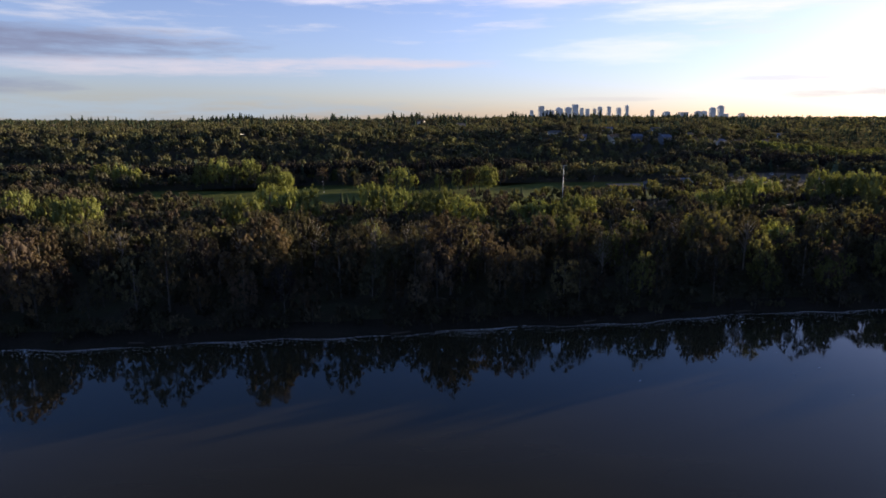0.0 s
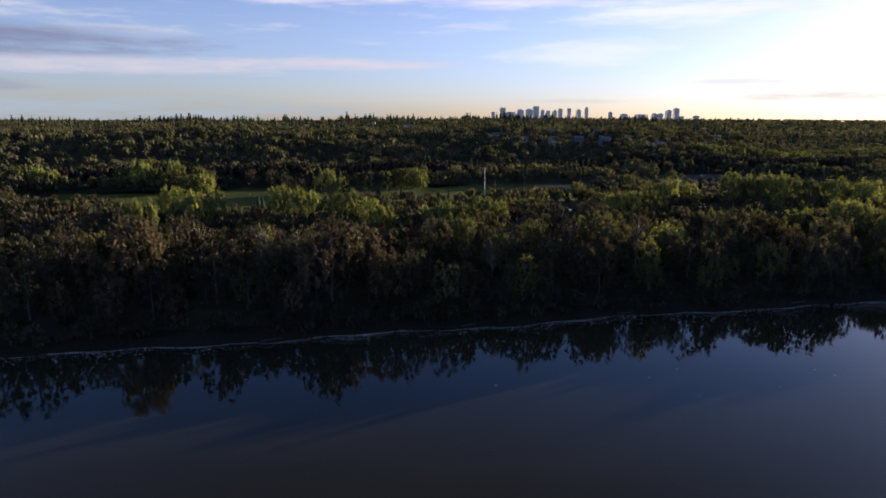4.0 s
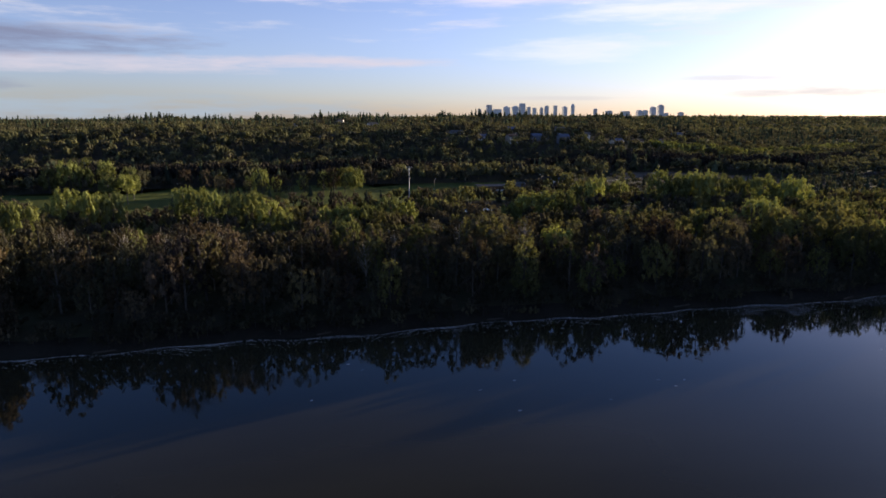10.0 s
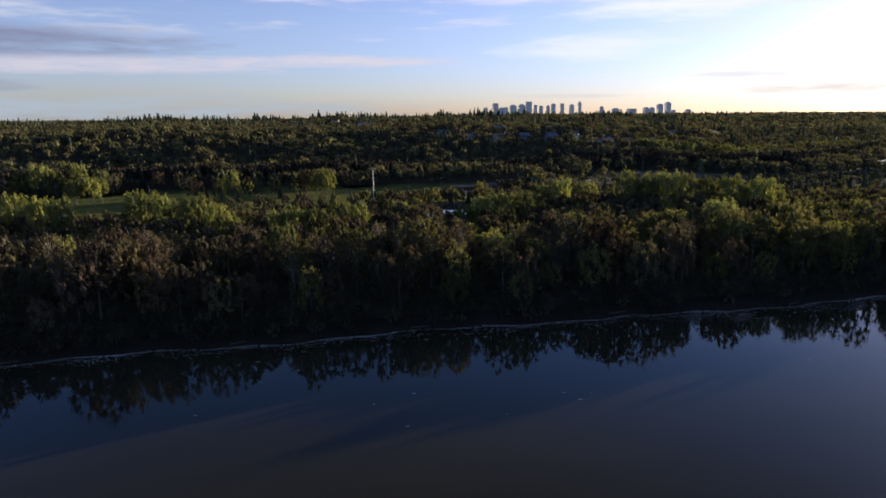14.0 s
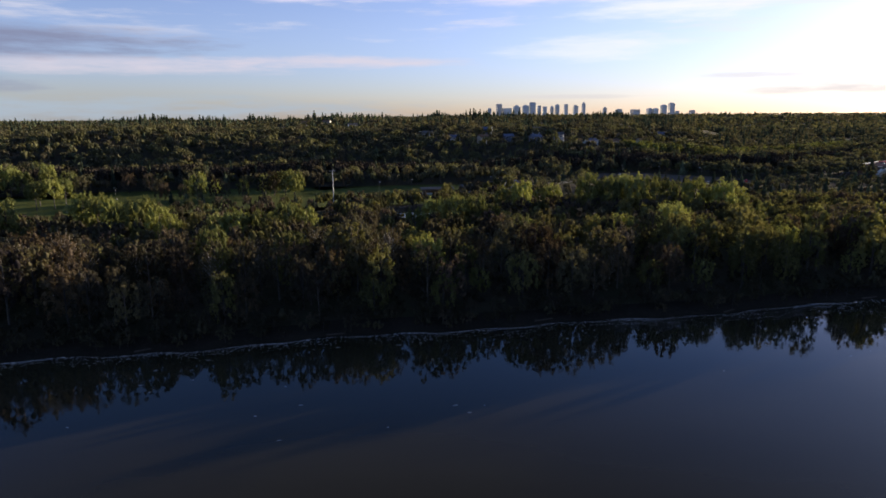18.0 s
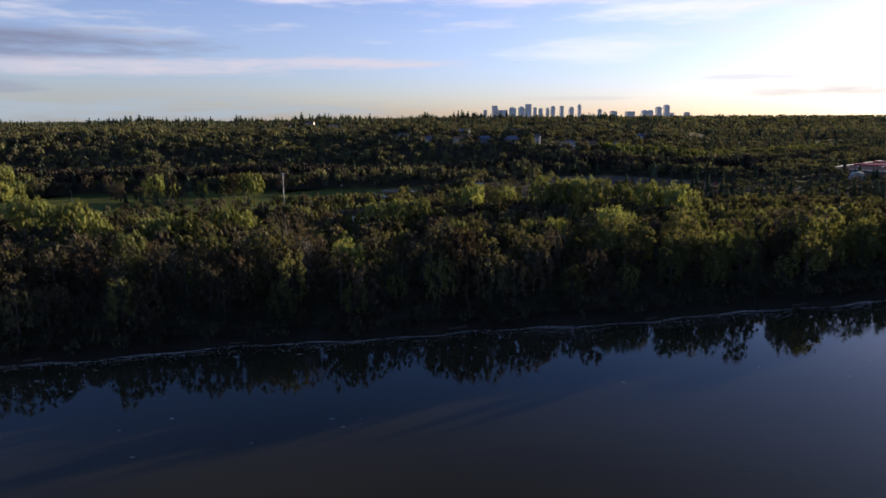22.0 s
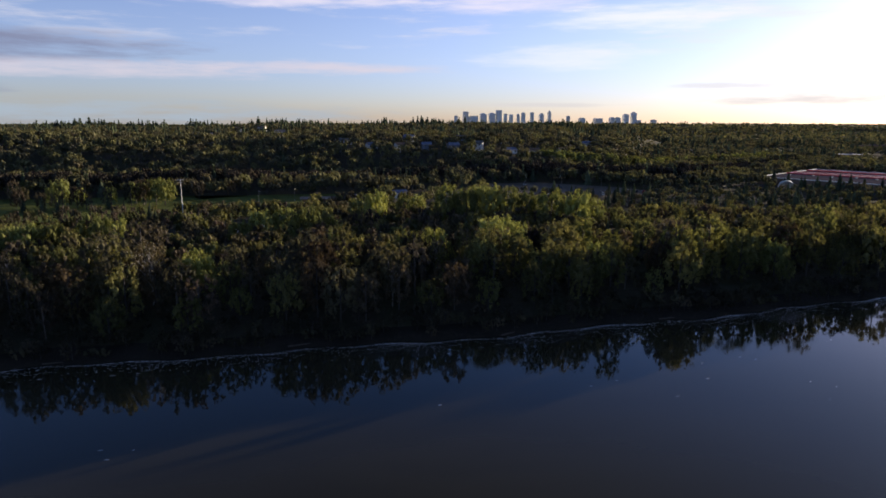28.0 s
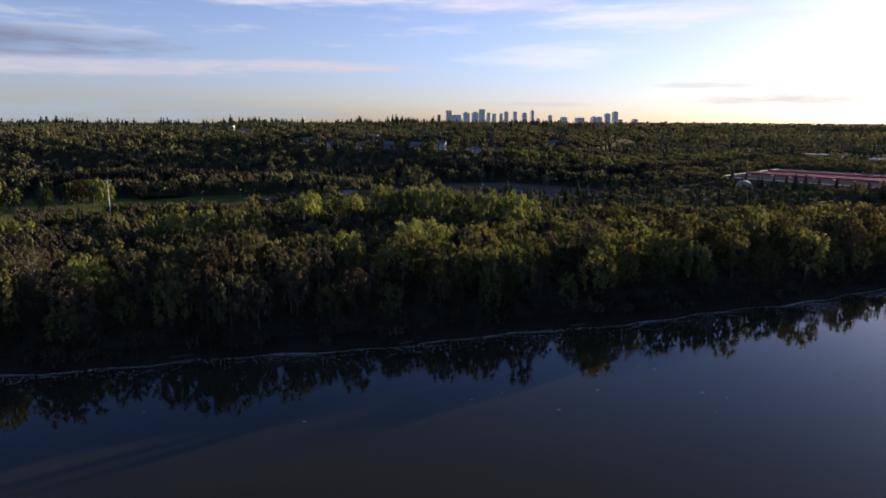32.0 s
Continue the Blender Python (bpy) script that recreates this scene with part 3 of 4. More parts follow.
def woods(name, x, y, models, mats, share, rng, low, high, label, height_of=None):
    """Many trees joined into one mass. models: arrays (wood, leaves, leaf slot); share: how often each one comes in the west and in the east."""
    west, east = np.cumsum(share[0]), np.cumsum(share[1])
    f = np.interp(x, (-40, 190), (0, 1))[:, None]
    pick = ((west * (1 - f) + east * f) / (west[-1] * (1 - f) + east[-1] * f) < rng.random(len(x))[:, None]).sum(1)
    z = height(x, y) - 0.15
    vs, fs, ss, ts, k = [], [], [], [], 0
    for i, (wood, crown, slot) in enumerate(models):
        idx = np.nonzero(pick == i)[0]
        if not len(idx):
            continue
        v = np.concatenate((wood[0], crown[0]))
        f = np.concatenate((wood[1], crown[1] + len(wood[0])))
        s = np.concatenate((np.zeros(len(wood[1])), np.full(len(crown[1]), slot)))
        turn = rng.uniform(0, 6.283, len(idx))
        wave = 0.5 + 0.25 * np.sin(x[idx] * 0.071 + 1.7 * np.sin(y[idx] * 0.03)) + 0.25 * np.sin(y[idx] * 0.09 + x[idx] * 0.023)
        grow = low + (high - low) * np.clip(0.55 * wave + 0.5 * rng.random(len(idx)), 0, 1.1)
        grow = grow * vigour(x[idx], y[idx])
        c, sn = np.cos(turn)[:, None], np.sin(turn)[:, None]
        wide = (grow * rng.uniform(0.85, 1.2, len(idx)))[:, None]
        px = (v[:, 0] * c - v[:, 1] * sn) * wide + x[idx][:, None]
        py = (v[:, 0] * sn + v[:, 1] * c) * wide + y[idx][:, None]
        pz = v[None, :, 2] * grow[:, None] + z[idx][:, None]
        vs.append(np.stack((px, py, pz), -1).reshape(-1, 3))
        fs.append((f[None] + (np.arange(len(idx)) * len(v))[:, None, None]).reshape(-1, 4) + k)
        ss.append(np.tile(s, len(idx)))
        ts.append(np.repeat(0.45 * wave + 0.12 * np.sin(x[idx] * 0.21) + 0.42 * rng.random(len(idx)), len(v)))
        k += len(idx) * len(v)
    ob = mesh_object(name, np.concatenate(vs), np.concatenate(fs), mats, np.concatenate(ss), tint=np.concatenate(ts))
    return tagged(ob, label, "trees", kind="stuff")


# houses and halls that the woods keep clear of: x, y
HOUSES = [(100, 575), (122, 560), (146, 552), (168, 556), (190, 549), (212, 558), (238, 552), (262, 566), (290, 575), (155, 605), (205, 620), (330, 640), (-107, 846), (-61, 884), (-84, 862), (-30, 880), (-385, 600), (-362, 606), (-340, 596), (-205, 640), (20, 720)]
FRONT = [(a * 0.965, b - 17) for a, b in HOUSES] + [(a * 0.93, b - 34) for a, b in HOUSES]

rng = np.random.default_rng(11)

# tall poplars along the bank, one by one
tall_models = []
for i in range(7):
    arrays = broadleaf(rng, rng.uniform(13.2, 15.2), rng.uniform(7.4, 10.0), rng.uniform(0.0, 0.06), 38, 5, 9, 0.175, top=rng.uniform(0.6, 1.0), lobe=rng.uniform(0.19, 0.25), stretch=1.5, loose=0.7, heart=0.5, long=2.0 if i % 3 == 1 else 1.3)
    tall_models.append(tree_thing("poplar_tree", arrays, BUDDING_LEAVES if i % 3 == 1 else RIVERSIDE_LEAVES, PALE_BARK if i % 3 == 0 else BARK, "tall balsam poplar with olive spring leaves on the river bank" if i % 3 != 1 else "tall poplar with brown buds on upright twigs above the bank", "tree", "poplars along the river"))
green_models = []
for i in range(4):
    arrays = broadleaf(rng, rng.uniform(12.8, 15.0), rng.uniform(7.6, 10.0), rng.uniform(0.0, 0.06), 38, 5, 9, 0.175, top=rng.uniform(0.6, 0.9), lobe=rng.uniform(0.2, 0.26), stretch=1.5, loose=0.6, heart=0.5)
    green_models.append(tree_thing("poplar_tree", arrays, OLIVE_LEAVES, BARK, "tall balsam poplar in fresh yellow-green leaf above the bank", "tree", "poplars along the river"))
x, y = scatter(rng, -150, 330, 80, 300, 7.7)
s = y - bank(x)
front = (s > 6.5) & (s < 46)
spots = list(zip(x[front], y[front]))
sizes = [float(np.interp(b - bank(a), (6, 13, 24, 46), (0.7, 1.06, 1.0, 0.82)) * (0.98 + 0.13 * math.sin(a * 0.27 + 0.6) + 0.1 * math.sin(a * 0.118)) * rng.uniform(0.66, 1.2)) for a, b in spots]
# greener trees to the east, their lighter colour also adding brightness towards the sun
fresh = [rng.random() < np.interp(a + 0.6 * (b - bank(a)), (-60, 60, 150, 230), (0.03, 0.1, 0.45, 0.85)) for a, b in spots]
plant(tall_models, [(a, b, k) for (a, b), k, g in zip(spots, sizes, fresh) if not g], rng, 0.8, 1.0)
plant(green_models, [(a, b, k) for (a, b), k, g in zip(spots, sizes, fresh) if g], rng, 0.8, 1.0)

# dull trees among the bright ones on the far side of the park grass
plant(tall_models, [(-41, 336, 0.8), (-36, 330, 0.7), (-28, 333, 0.65), (-20, 330, 0.7), (-12, 334, 0.8), (-7, 332, 0.75), (0, 338, 0.7), (9, 344, 0.9), (14, 347, 0.95), (-47, 352, 0.8), (-58, 366, 0.8), (-70, 368, 0.85), (-88, 352, 0.8), (-98, 346, 0.85), (34, 372, 0.7), (48, 384, 0.75), (66, 394, 0.8), (84, 400, 0.75)], rng, 0.8, 1.0)

# thin, half-bare trees among them
SPARSE_LEAVES = leaves("sparse_leaves", [(0.104, 0.080, 0.051), (0.122, 0.107, 0.068), (0.092, 0.076, 0.048)], 0.3)
sparse_models = []
for i in range(3):
    arrays = broadleaf(rng, 14.0, 6.8, 0.3, 38, 4, 8, 0.16, top=0.8, limbs=36, lobe=0.24, stretch=1.6, heart=0.25, bare=0.25, long=1.8)
    sparse_models.append(tree_thing("thin_tree", arrays, SPARSE_LEAVES, WHITE_BARK, "thin half-bare tree with pale brown buds and visible limbs", "tree", "half-bare trees on the bank"))
plant(sparse_models, [(4.8, 156, 0.95), (82, 168, 1.08), (76, 172, 0.98), (-40, 152, 0.85), (41, 158, 0.85), (-62, 150, 0.8), (22, 162, 0.85), (108, 180, 0.85), (138, 166, 0.75), (190, 180, 0.85), (60, 190, 0.8), (-10, 168, 0.85), (150, 185, 0.9), (230, 196, 0.85), (-52, 160, 0.95), (-46, 166, 0.9), (-34, 164, 0.98), (-27, 158, 0.95), (-18, 163, 1.0), (-4, 162, 0.95), (2, 167, 0.98), (11, 160, 0.95), (-70, 166, 0.9), (-82, 158, 0.92), (48, 172, 0.9), (66, 178, 0.92)], rng, 0.8, 1.0)

# bright leafy clumps at the edge of the park
BRIGHT_SPOTS = [
    (-28, 237, 1.08), (-22, 234, 1.12), (-15, 230, 1.10), (-8, 224, 1.04), (-1, 219, 1.10), (7, 214, 1.01), (11, 212, 0.83),
    (-68, 201, 1.08), (-62, 199, 1.16), (-69, 228, 0.94), (-62, 224, 1.10), (-55, 226, 1.16), (-48, 226, 1.08),
    (-131, 208, 1.04), (-124, 206, 1.16), (-118, 208, 1.01), (-150, 222, 0.99),
    (-134, 350, 0.99), (-125, 354, 1.16), (-116, 350, 1.21), (-106, 356, 1.10), (-94, 354, 0.94), (-112, 366, 1.26), (-143, 412, 1.10),
    (-83, 402, 0.66), (-65, 385, 0.64), (-23, 343, 0.90), (-30, 346, 0.75), (-16, 346, 0.77),
    (25, 345, 1.14), (20, 347, 1.05), (14, 349, 1.04), (8, 353, 0.90), (-2, 348, 0.66), (-178, 350, 1.10), (-186, 344, 1.04), (-170, 350, 0.99),
    (25, 214, 0.94), (31, 212, 1.08), (37, 214, 0.88), (41, 225, 0.83), (46, 223, 1.04), (52, 224, 0.94),
    (88, 228, 0.88), (95, 230, 1.01), (103, 232, 1.03), (110, 234, 0.94), (117, 238, 0.77),
    (126, 270, 0.97), (132, 267, 1.08), (143, 282, 0.90), (149, 285, 0.79),
    (160, 268, 1.19), (168, 265, 1.40), (176, 265, 1.31), (184, 266, 1.17), (173, 274, 1.25),
    (191, 262, 1.12), (199, 257, 1.25), (208, 251, 1.19), (215, 255, 1.02),
    (219, 189, 1.01), (193, 182, 0.94), (245, 184, 0.99), (167, 199, 1.04), (143, 192, 0.99), (35, 177, 0.90), (-20, 173, 0.88), (92, 170, 0.90),
    (173, 216, 0.92), (179, 219, 0.86), (150, 196, 0.88), (196, 205, 0.94), (122, 205, 0.83),
]
# park trees with bare stems on the open grass
STEM_SPOTS = [(-76, 305, 1.02), (-83, 303, 0.9), (-80, 322, 1.02), (-90, 318, 0.85)]
bright_models = []
for i in range(5):
    arrays = broadleaf(rng, rng.uniform(14, 15.5), rng.uniform(9, 11), 0.02, 36, 6, 10, 0.18, top=0.7, lobe=rng.uniform(0.21, 0.27), stretch=1.7, loose=0.55, heart=0.6)
    bright_models.append(tree_thing("leafy_tree", arrays, BRIGHT_LEAVES, BARK, "full round-crowned tree with bright yellow-green leaves beside the park grass", "tree", "bright trees round the park"))
plant(bright_models, BRIGHT_SPOTS, rng, 0.8, 1.0)
stem_models = []
for i in range(2):
    arrays = broadleaf(rng, 14.5, 9.0, 0.26, 34, 6, 11, 0.2, top=0.65, lobe=0.25, stretch=1.5, loose=0.55, heart=0.6, under=0.9)
    stem_models.append(tree_thing("leafy_tree", arrays, BRIGHT_LEAVES, PALE_BARK, "bright green park tree on a bare pale stem in open grass", "tree", "bright trees round the park"))
plant(stem_models, STEM_SPOTS, rng, 0.8, 1.0)

# spruces near the park
spruce_models = []
for i in range(3):
    arrays = conifer(rng, rng.uniform(11, 13), rng.uniform(5.4, 6.4), 22, 11, 0.36)
    spruce_models.append(tree_thing("spruce_tree", arrays, SPRUCE_NEEDLES, BARK, "dark green pointed spruce standing among the park trees", "tree", "spruces near the park"))
sx, sy = scatter(rng, 225, 420, 300, 378, 8.5)
SPRUCE_SPOTS = [(a, b) for a, b in zip(sx, sy) if rng.random() < 0.45]
SPRUCE_SPOTS += [(-30, 322, 0.55), (-24, 326, 0.6), (-15, 322, 0.5), (4, 330, 0.55), (16, 318, 0.5), (40, 322, 0.45), (58, 300, 0.5), (64, 306, 0.45), (-88, 245), (-92, 240), (-96, 246), (-100, 241), (-84, 240), (-44, 272), (-40, 262), (-38, 268), (60, 268), (66, 262), (47, 270), (34, 300), (190, 362), (200, 370), (212, 366), (230, 374), (178, 356), (146, 322)]
# a row before the long hall
SPRUCE_SPOTS += [(388 + 0.6 * d + 2.5 * math.sin(d * 1.7), 434 - 0.8 * d + 2.5 * math.cos(d * 2.3), 0.74 + 0.26 * math.sin(d * 2.3)) for d in range(14, 118, 4)]
plant(spruce_models, SPRUCE_SPOTS, rng, 0.5, 0.8)

# willow shrubs low on the bank
shrub_models = []
for i in range(4):
    arrays = broadleaf(rng, 4.2, 4.6, 0.02, 14, 3, 7, 0.15, top=0.7, limbs=6, lobe=0.28, stretch=1.3, loose=0.7, heart=0.45)
    shrub_models.append(tree_thing("willow_shrub", arrays, SHRUB_LEAVES, BARK, "low grey-green willow shrub at the foot of the bank", "shrub", "shrubs along the bank"))
x, y = scatter(rng, -150, 330, 80, 260, 3.6)
s = y - bank(x)
low = (s > 1.0) & (s < 7.0)
plant(shrub_models, [(108.9, 157.5, 1.15)] + random.Random(3).sample(list(zip(x[low], y[low])), min(250, int(low.sum()))), rng, 0.6, 1.15)


# woods by distance, joined
def models_for(rng, count, tall, wide, lobes, tufts, per, size, slot, lobe=0.38, stretch=1.2):
    out = []
    for i in range(count):
        w, c = broadleaf(rng, rng.uniform(0.88, 1.1) * tall, rng.uniform(0.85, 1.15) * wide, rng.uniform(0.05, 0.16), lobes, tufts, per, size, rng.uniform(0.6, 0.95), 3, 0, lobe, stretch, 0.5, 0.3, heart=0.7)
        out.append((w, c, slot))
    return out


def spruces_for(rng, count, tall, wide, whorls, arms, size, slot):
    return [(*conifer(rng, rng.uniform(0.85, 1.15) * tall, wide, whorls, arms, size), slot) for i in range(count)]


x, y = scatter(rng, -240, 420, 80, 300, 4.6)
s = y - bank(x)
ok = (s > 1.0) & (s < 75) & ~open_ground(x, y) & (rng.random(len(x)) < np.interp(s, (3, 12, 45, 75), (0.85, 0.8, 0.55, 0.3)))
brush = []
for i in range(4):
    w, c = broadleaf(rng, 3.6, 4.4, 0.0, 6, 2, 3, 0.32, 0.7, 3, 0, 0.42, 1.2, heart=0.6)
    brush.append((w, c, 1))
woods("understory_brush", x[ok], y[ok], brush, [BARK, SHRUB_LEAVES], ([0.25] * 4, [0.25] * 4), rng, 0.55, 1.25, "dull green brush under the riverside poplars")

KEEP = [(53.6, 281.8), (116, 355), (99, 350), (139, 365)]
x, y = scatter(rng, -260, 420, 130, 330, 6.6)
s = y - bank(x)
ok = (s > 45) & ~open_ground(x, y) & clear_of(x, y, BRIGHT_SPOTS, 4.0) & clear_of(x, y, KEEP, 6) | (((x < -150) | (x > 330)) & (s > 7) & (s <= 45))
ok &= ~((x > 336) & (s < 112))
x2, y2 = strip(rng, 338, 860, 7, 112, 9.6)
x, y, ok = np.concatenate((x, x2)), np.concatenate((y, y2)), np.concatenate((ok, ~open_ground(x2, y2)))
near = models_for(rng, 6, 11.5, 7.6, 12, 3, 5, 0.31, 1, 0.31, 1.4) + models_for(rng, 4, 11.5, 8.0, 12, 3, 5, 0.31, 2, 0.31, 1.5) + spruces_for(rng, 1, 10.5, 3.8, 9, 5, 0.6, 3)
# more olive leaf in the east: greener woods, and brightness put into the colour
woods("riverside_woods", x[ok], y[ok], near, [BARK, RIVERSIDE_LEAVES, OLIVE_LEAVES, SPRUCE_NEEDLES], ([0.14] * 6 + [0.03] * 4 + [0.05], [0.06] * 6 + [0.15] * 4 + [0.06]), rng, 0.6, 1.0, "dense olive-green poplar woods behind the river bank")

x, y = scatter(rng, -460, 640, 300, 660, 9.0)
ok = ((y > 330) | (x > 420) | (x < -260)) & (y - bank(x) > 20) & ~open_ground(x, y) & clear_of(x, y, HOUSES, 9.0) & clear_of(x, y, FRONT[:12], 8) & clear_of(x, y, KEEP, 9) & ~in_stand(x, y)
mid = models_for(rng, 6, 11.0, 9.6, 10, 2, 4, 0.5, 1, 0.35, 1.25) + spruces_for(rng, 2, 10.5, 6.0, 8, 5, 0.85, 2)
woods("valley_side_woods", x[ok], y[ok], mid, [BARK, UPLAND_LEAVES, SPRUCE_NEEDLES], ([0.16] * 6 + [0.025] * 2, [0.16] * 6 + [0.025] * 2), rng, 0.62, 1.2, "mixed dark woods of poplar and spruce climbing the valley side")

# tall stand at the slope's foot, its shade painted by dark leaf colour
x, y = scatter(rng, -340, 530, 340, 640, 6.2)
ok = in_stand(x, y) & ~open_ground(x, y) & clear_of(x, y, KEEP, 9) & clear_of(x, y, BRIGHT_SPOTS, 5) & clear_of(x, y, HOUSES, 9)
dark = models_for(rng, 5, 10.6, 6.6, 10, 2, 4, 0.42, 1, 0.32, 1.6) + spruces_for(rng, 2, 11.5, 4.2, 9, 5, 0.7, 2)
woods("dark_stand", x[ok], y[ok], dark, [BARK, SHADE_TONED_LEAVES, SPRUCE_NEEDLES], ([0.17] * 5 + [0.07] * 2, [0.17] * 5 + [0.07] * 2), rng, 0.8, 1.05, "tall stand at the foot of the valley side, leaves darkened as shade")

x, y = scatter(rng, -1000, 1500, 660, 1350, 14.5)
ok = ~open_ground(x, y) & clear_of(x, y, HOUSES, 12) & clear_of(x, y, FRONT, 11)
far = models_for(rng, 4, 10.5, 12.5, 6, 2, 2, 1.0, 1, 0.44, 1.0) + spruces_for(rng, 3, 12.5, 7.0, 6, 5, 1.2, 2)
woods("plateau_woods", x[ok], y[ok], far, [BARK, UPLAND_LEAVES, SPRUCE_NEEDLES], ([0.17] * 4 + [0.1] * 3, [0.18] * 4 + [0.09] * 3), rng, 0.5, 1.18, "leafy trees and spruces over the houses of the plateau")

# a lighter stand of poplars on the lower slope
f = rng.random(70)
x = np.interp(f, (0, 0.25, 0.5, 0.75, 1), (265, 300, 360, 440, 530)) + rng.normal(size=70) * 6
y = np.interp(f, (0, 0.25, 0.5, 0.75, 1), (528, 543, 568, 600, 665)) + rng.normal(size=70) * 6
light = models_for(rng, 4, 13.0, 9.5, 14, 4, 5, 0.4, 1, 0.28, 1.5)
woods("poplar_stand", x, y, light, [BARK, BRIGHT_LEAVES], ([0.25] * 4, [0.25] * 4), rng, 0.8, 1.15, "light green poplar stand on the lower valley side")

sx, sy = [], []
for i in range(90):
    cx, cy, k = -1050 + 1950 * rng.random() ** 1.4, rng.uniform(1070, 1190), rng.integers(5, 18)
    sx.append(cx + rng.normal(size=k) * 11)
    sy.append(cy + rng.normal(size=k) * 9)
stand = spruces_for(rng, 4, 14.0, 8.0, 8, 5, 1.1, 1) + models_for(rng, 2, 10.5, 11.0, 8, 2, 3, 0.8, 2)
woods("skyline_spruces", np.concatenate(sx), np.concatenate(sy), stand, [BARK, SPRUCE_NEEDLES, UPLAND_LEAVES], ([0.2] * 4 + [0.1] * 2, [0.16] * 4 + [0.18] * 2), rng, 0.5, 1.35, "dark pointed spruce stands along the plateau skyline")

x, y = scatter(rng, -3300, 4300, 1350, 4600, 62.0)
x2, y2 = scatter(rng, -1300, 2300, 1350, 2300, 36.0)
x3, u3 = np.meshgrid(np.arange(700, 4300, 21.0), np.arange(-20, 170, 19.0))
x3 = (x3 + rng.uniform(-9, 9, x3.shape)).ravel()
y3 = np.interp(x3, RISE_X, RISE_Y) + u3.ravel() + rng.uniform(-8, 8, len(x3))
x, y = np.concatenate((x, x2, x3)), np.concatenate((y, y2, y3))
distant = models_for(rng, 4, 10, 26, 4, 1, 1, 3.2, 1, 0.5, 0.5) + spruces_for(rng, 1, 13, 9, 2, 2, 3.2, 2)
woods("distant_woods", x, y, distant, [BARK, UPLAND_LEAVES, SPRUCE_NEEDLES], ([0.2] * 5, [0.2] * 5), rng, 0.7, 1.05, "low dark treetops along the horizon")


# ---- built things ----
def boxes(bm, sizes):
    """Adds boxes to bm: each (x, y, z of the middle of its foot, width, depth, height)."""
    for x, y, z, w, d, h in sizes:
        bmesh.ops.create_cube(bm, size=1.0, matrix=Matrix.Translation((x, y, z + h / 2)) @ Matrix.Diagonal((w, d, h, 1)))
    return bm


def part(name, bm, mat, parent, label="", bevel=0.0):
    """Links a bmesh as one mesh object under a thing or a part."""
    if bevel:
        bmesh.ops.bevel(bm, geom=bm.edges[:], offset=bevel, segments=2, affect="EDGES", profile=0.5)
    me = bpy.data.meshes.new(name)
    bm.to_mesh(me)
    bm.free()
    me.materials.append(mat)
    ob = new(name, me)
    ob.parent = parent
    return tagged(ob, label)


def box_part(name, size, mat, parent, label="", bevel=0.0):
    return part(name, boxes(bmesh.new(), [size]), mat, parent, label, bevel)


def cylinder(bm, x, y, z, r0, r1, h, sides=10):
    bmesh.ops.create_cone(bm, cap_ends=True, segments=sides, radius1=r0, radius2=r1, depth=h, matrix=Matrix.Translation((x, y, z + h / 2)))
    return bm


def gable(w, d, z, rise, over=0.4, thick=0.22):
    """A gable roof with thickness; its ridge runs along x."""
    bm = bmesh.new()
    a, b = w / 2 + over, d / 2 + over
    section = [(-b, z - over * rise / (d / 2)), (0, z + rise), (b, z - over * rise / (d / 2)), (b, z - over * rise / (d / 2) + thick), (0, z + rise + thick), (-b, z - over * rise / (d / 2) + thick)]
    left = [bm.verts.new((-a, p, q)) for p, q in section]
    right = [bm.verts.new((a, p, q)) for p, q in section]
    for i in range(6):
        j = (i + 1) % 6
        bm.faces.new((left[i], left[j], right[j], right[i]))
    for side in (left, right):
        bm.faces.new((side[0], side[1], side[4], side[5]))
        bm.faces.new((side[1], side[2], side[3], side[4]))
    bmesh.ops.recalc_face_normals(bm, faces=bm.faces[:])
    return bm


def house(x, y, turn, w, d, storeys, wall_mat, roof_mat, label, chimney=True):
    root = new("house")
    h = 2.8 * storeys
    bm = boxes(bmesh.new(), [(0, 0, -1.0, w, d, h + 1.0)])
    # gable ends
    for s in (-1, 1):
        tri = [bm.verts.new((s * w / 2, p, q)) for p, q in ((-d / 2, h), (d / 2, h), (0, h + d * 0.26))]
        inner = [bm.verts.new((s * (w / 2 - 0.25), p, q)) for p, q in ((-d / 2, h), (d / 2, h), (0, h + d * 0.26))]
        bm.faces.new(tri), bm.faces.new(inner)
        for i in range(3):
            bm.faces.new((tri[i], tri[(i + 1) % 3], inner[(i + 1) % 3], inner[i]))
    bmesh.ops.recalc_face_normals(bm, faces=bm.faces[:])
    part("wall", bm, wall_mat, root)
    roof = part("roof", gable(w, d, h, d * 0.26), roof_mat, root)
    if chimney:
        box_part("chimney", (w * 0.22, d * 0.12, h + d * 0.12, 0.7, 0.7, d * 0.22), BROWN, roof, "brown brick chimney")
    count = max(2, int(w / 3.2))
    for storey in range(storeys):
        for i in range(count):
            wx = (i + 0.5) / count * w - w / 2
            if storey == 0 and i == count // 2:
                box_part("door", (wx, -d / 2 - 0.02, 0.05, 1.0, 0.1, 2.05), BROWN, root, "dark front door")
                continue
            window_ob = box_part("window", (wx, -d / 2 - 0.02, storey * 2.8 + 0.9, 1.6, 0.12, 1.3), WHITE, root)
            box_part("pane", (wx, -d / 2 - 0.07, storey * 2.8 + 1.0, 1.4, 0.06, 1.1), DARK_GLASS, window_ob)
    root.matrix_basis = pose(x, y, ground_at(x, y), 0, 0, turn)
    return tagged(root, label, "house", "houses on the plateau")


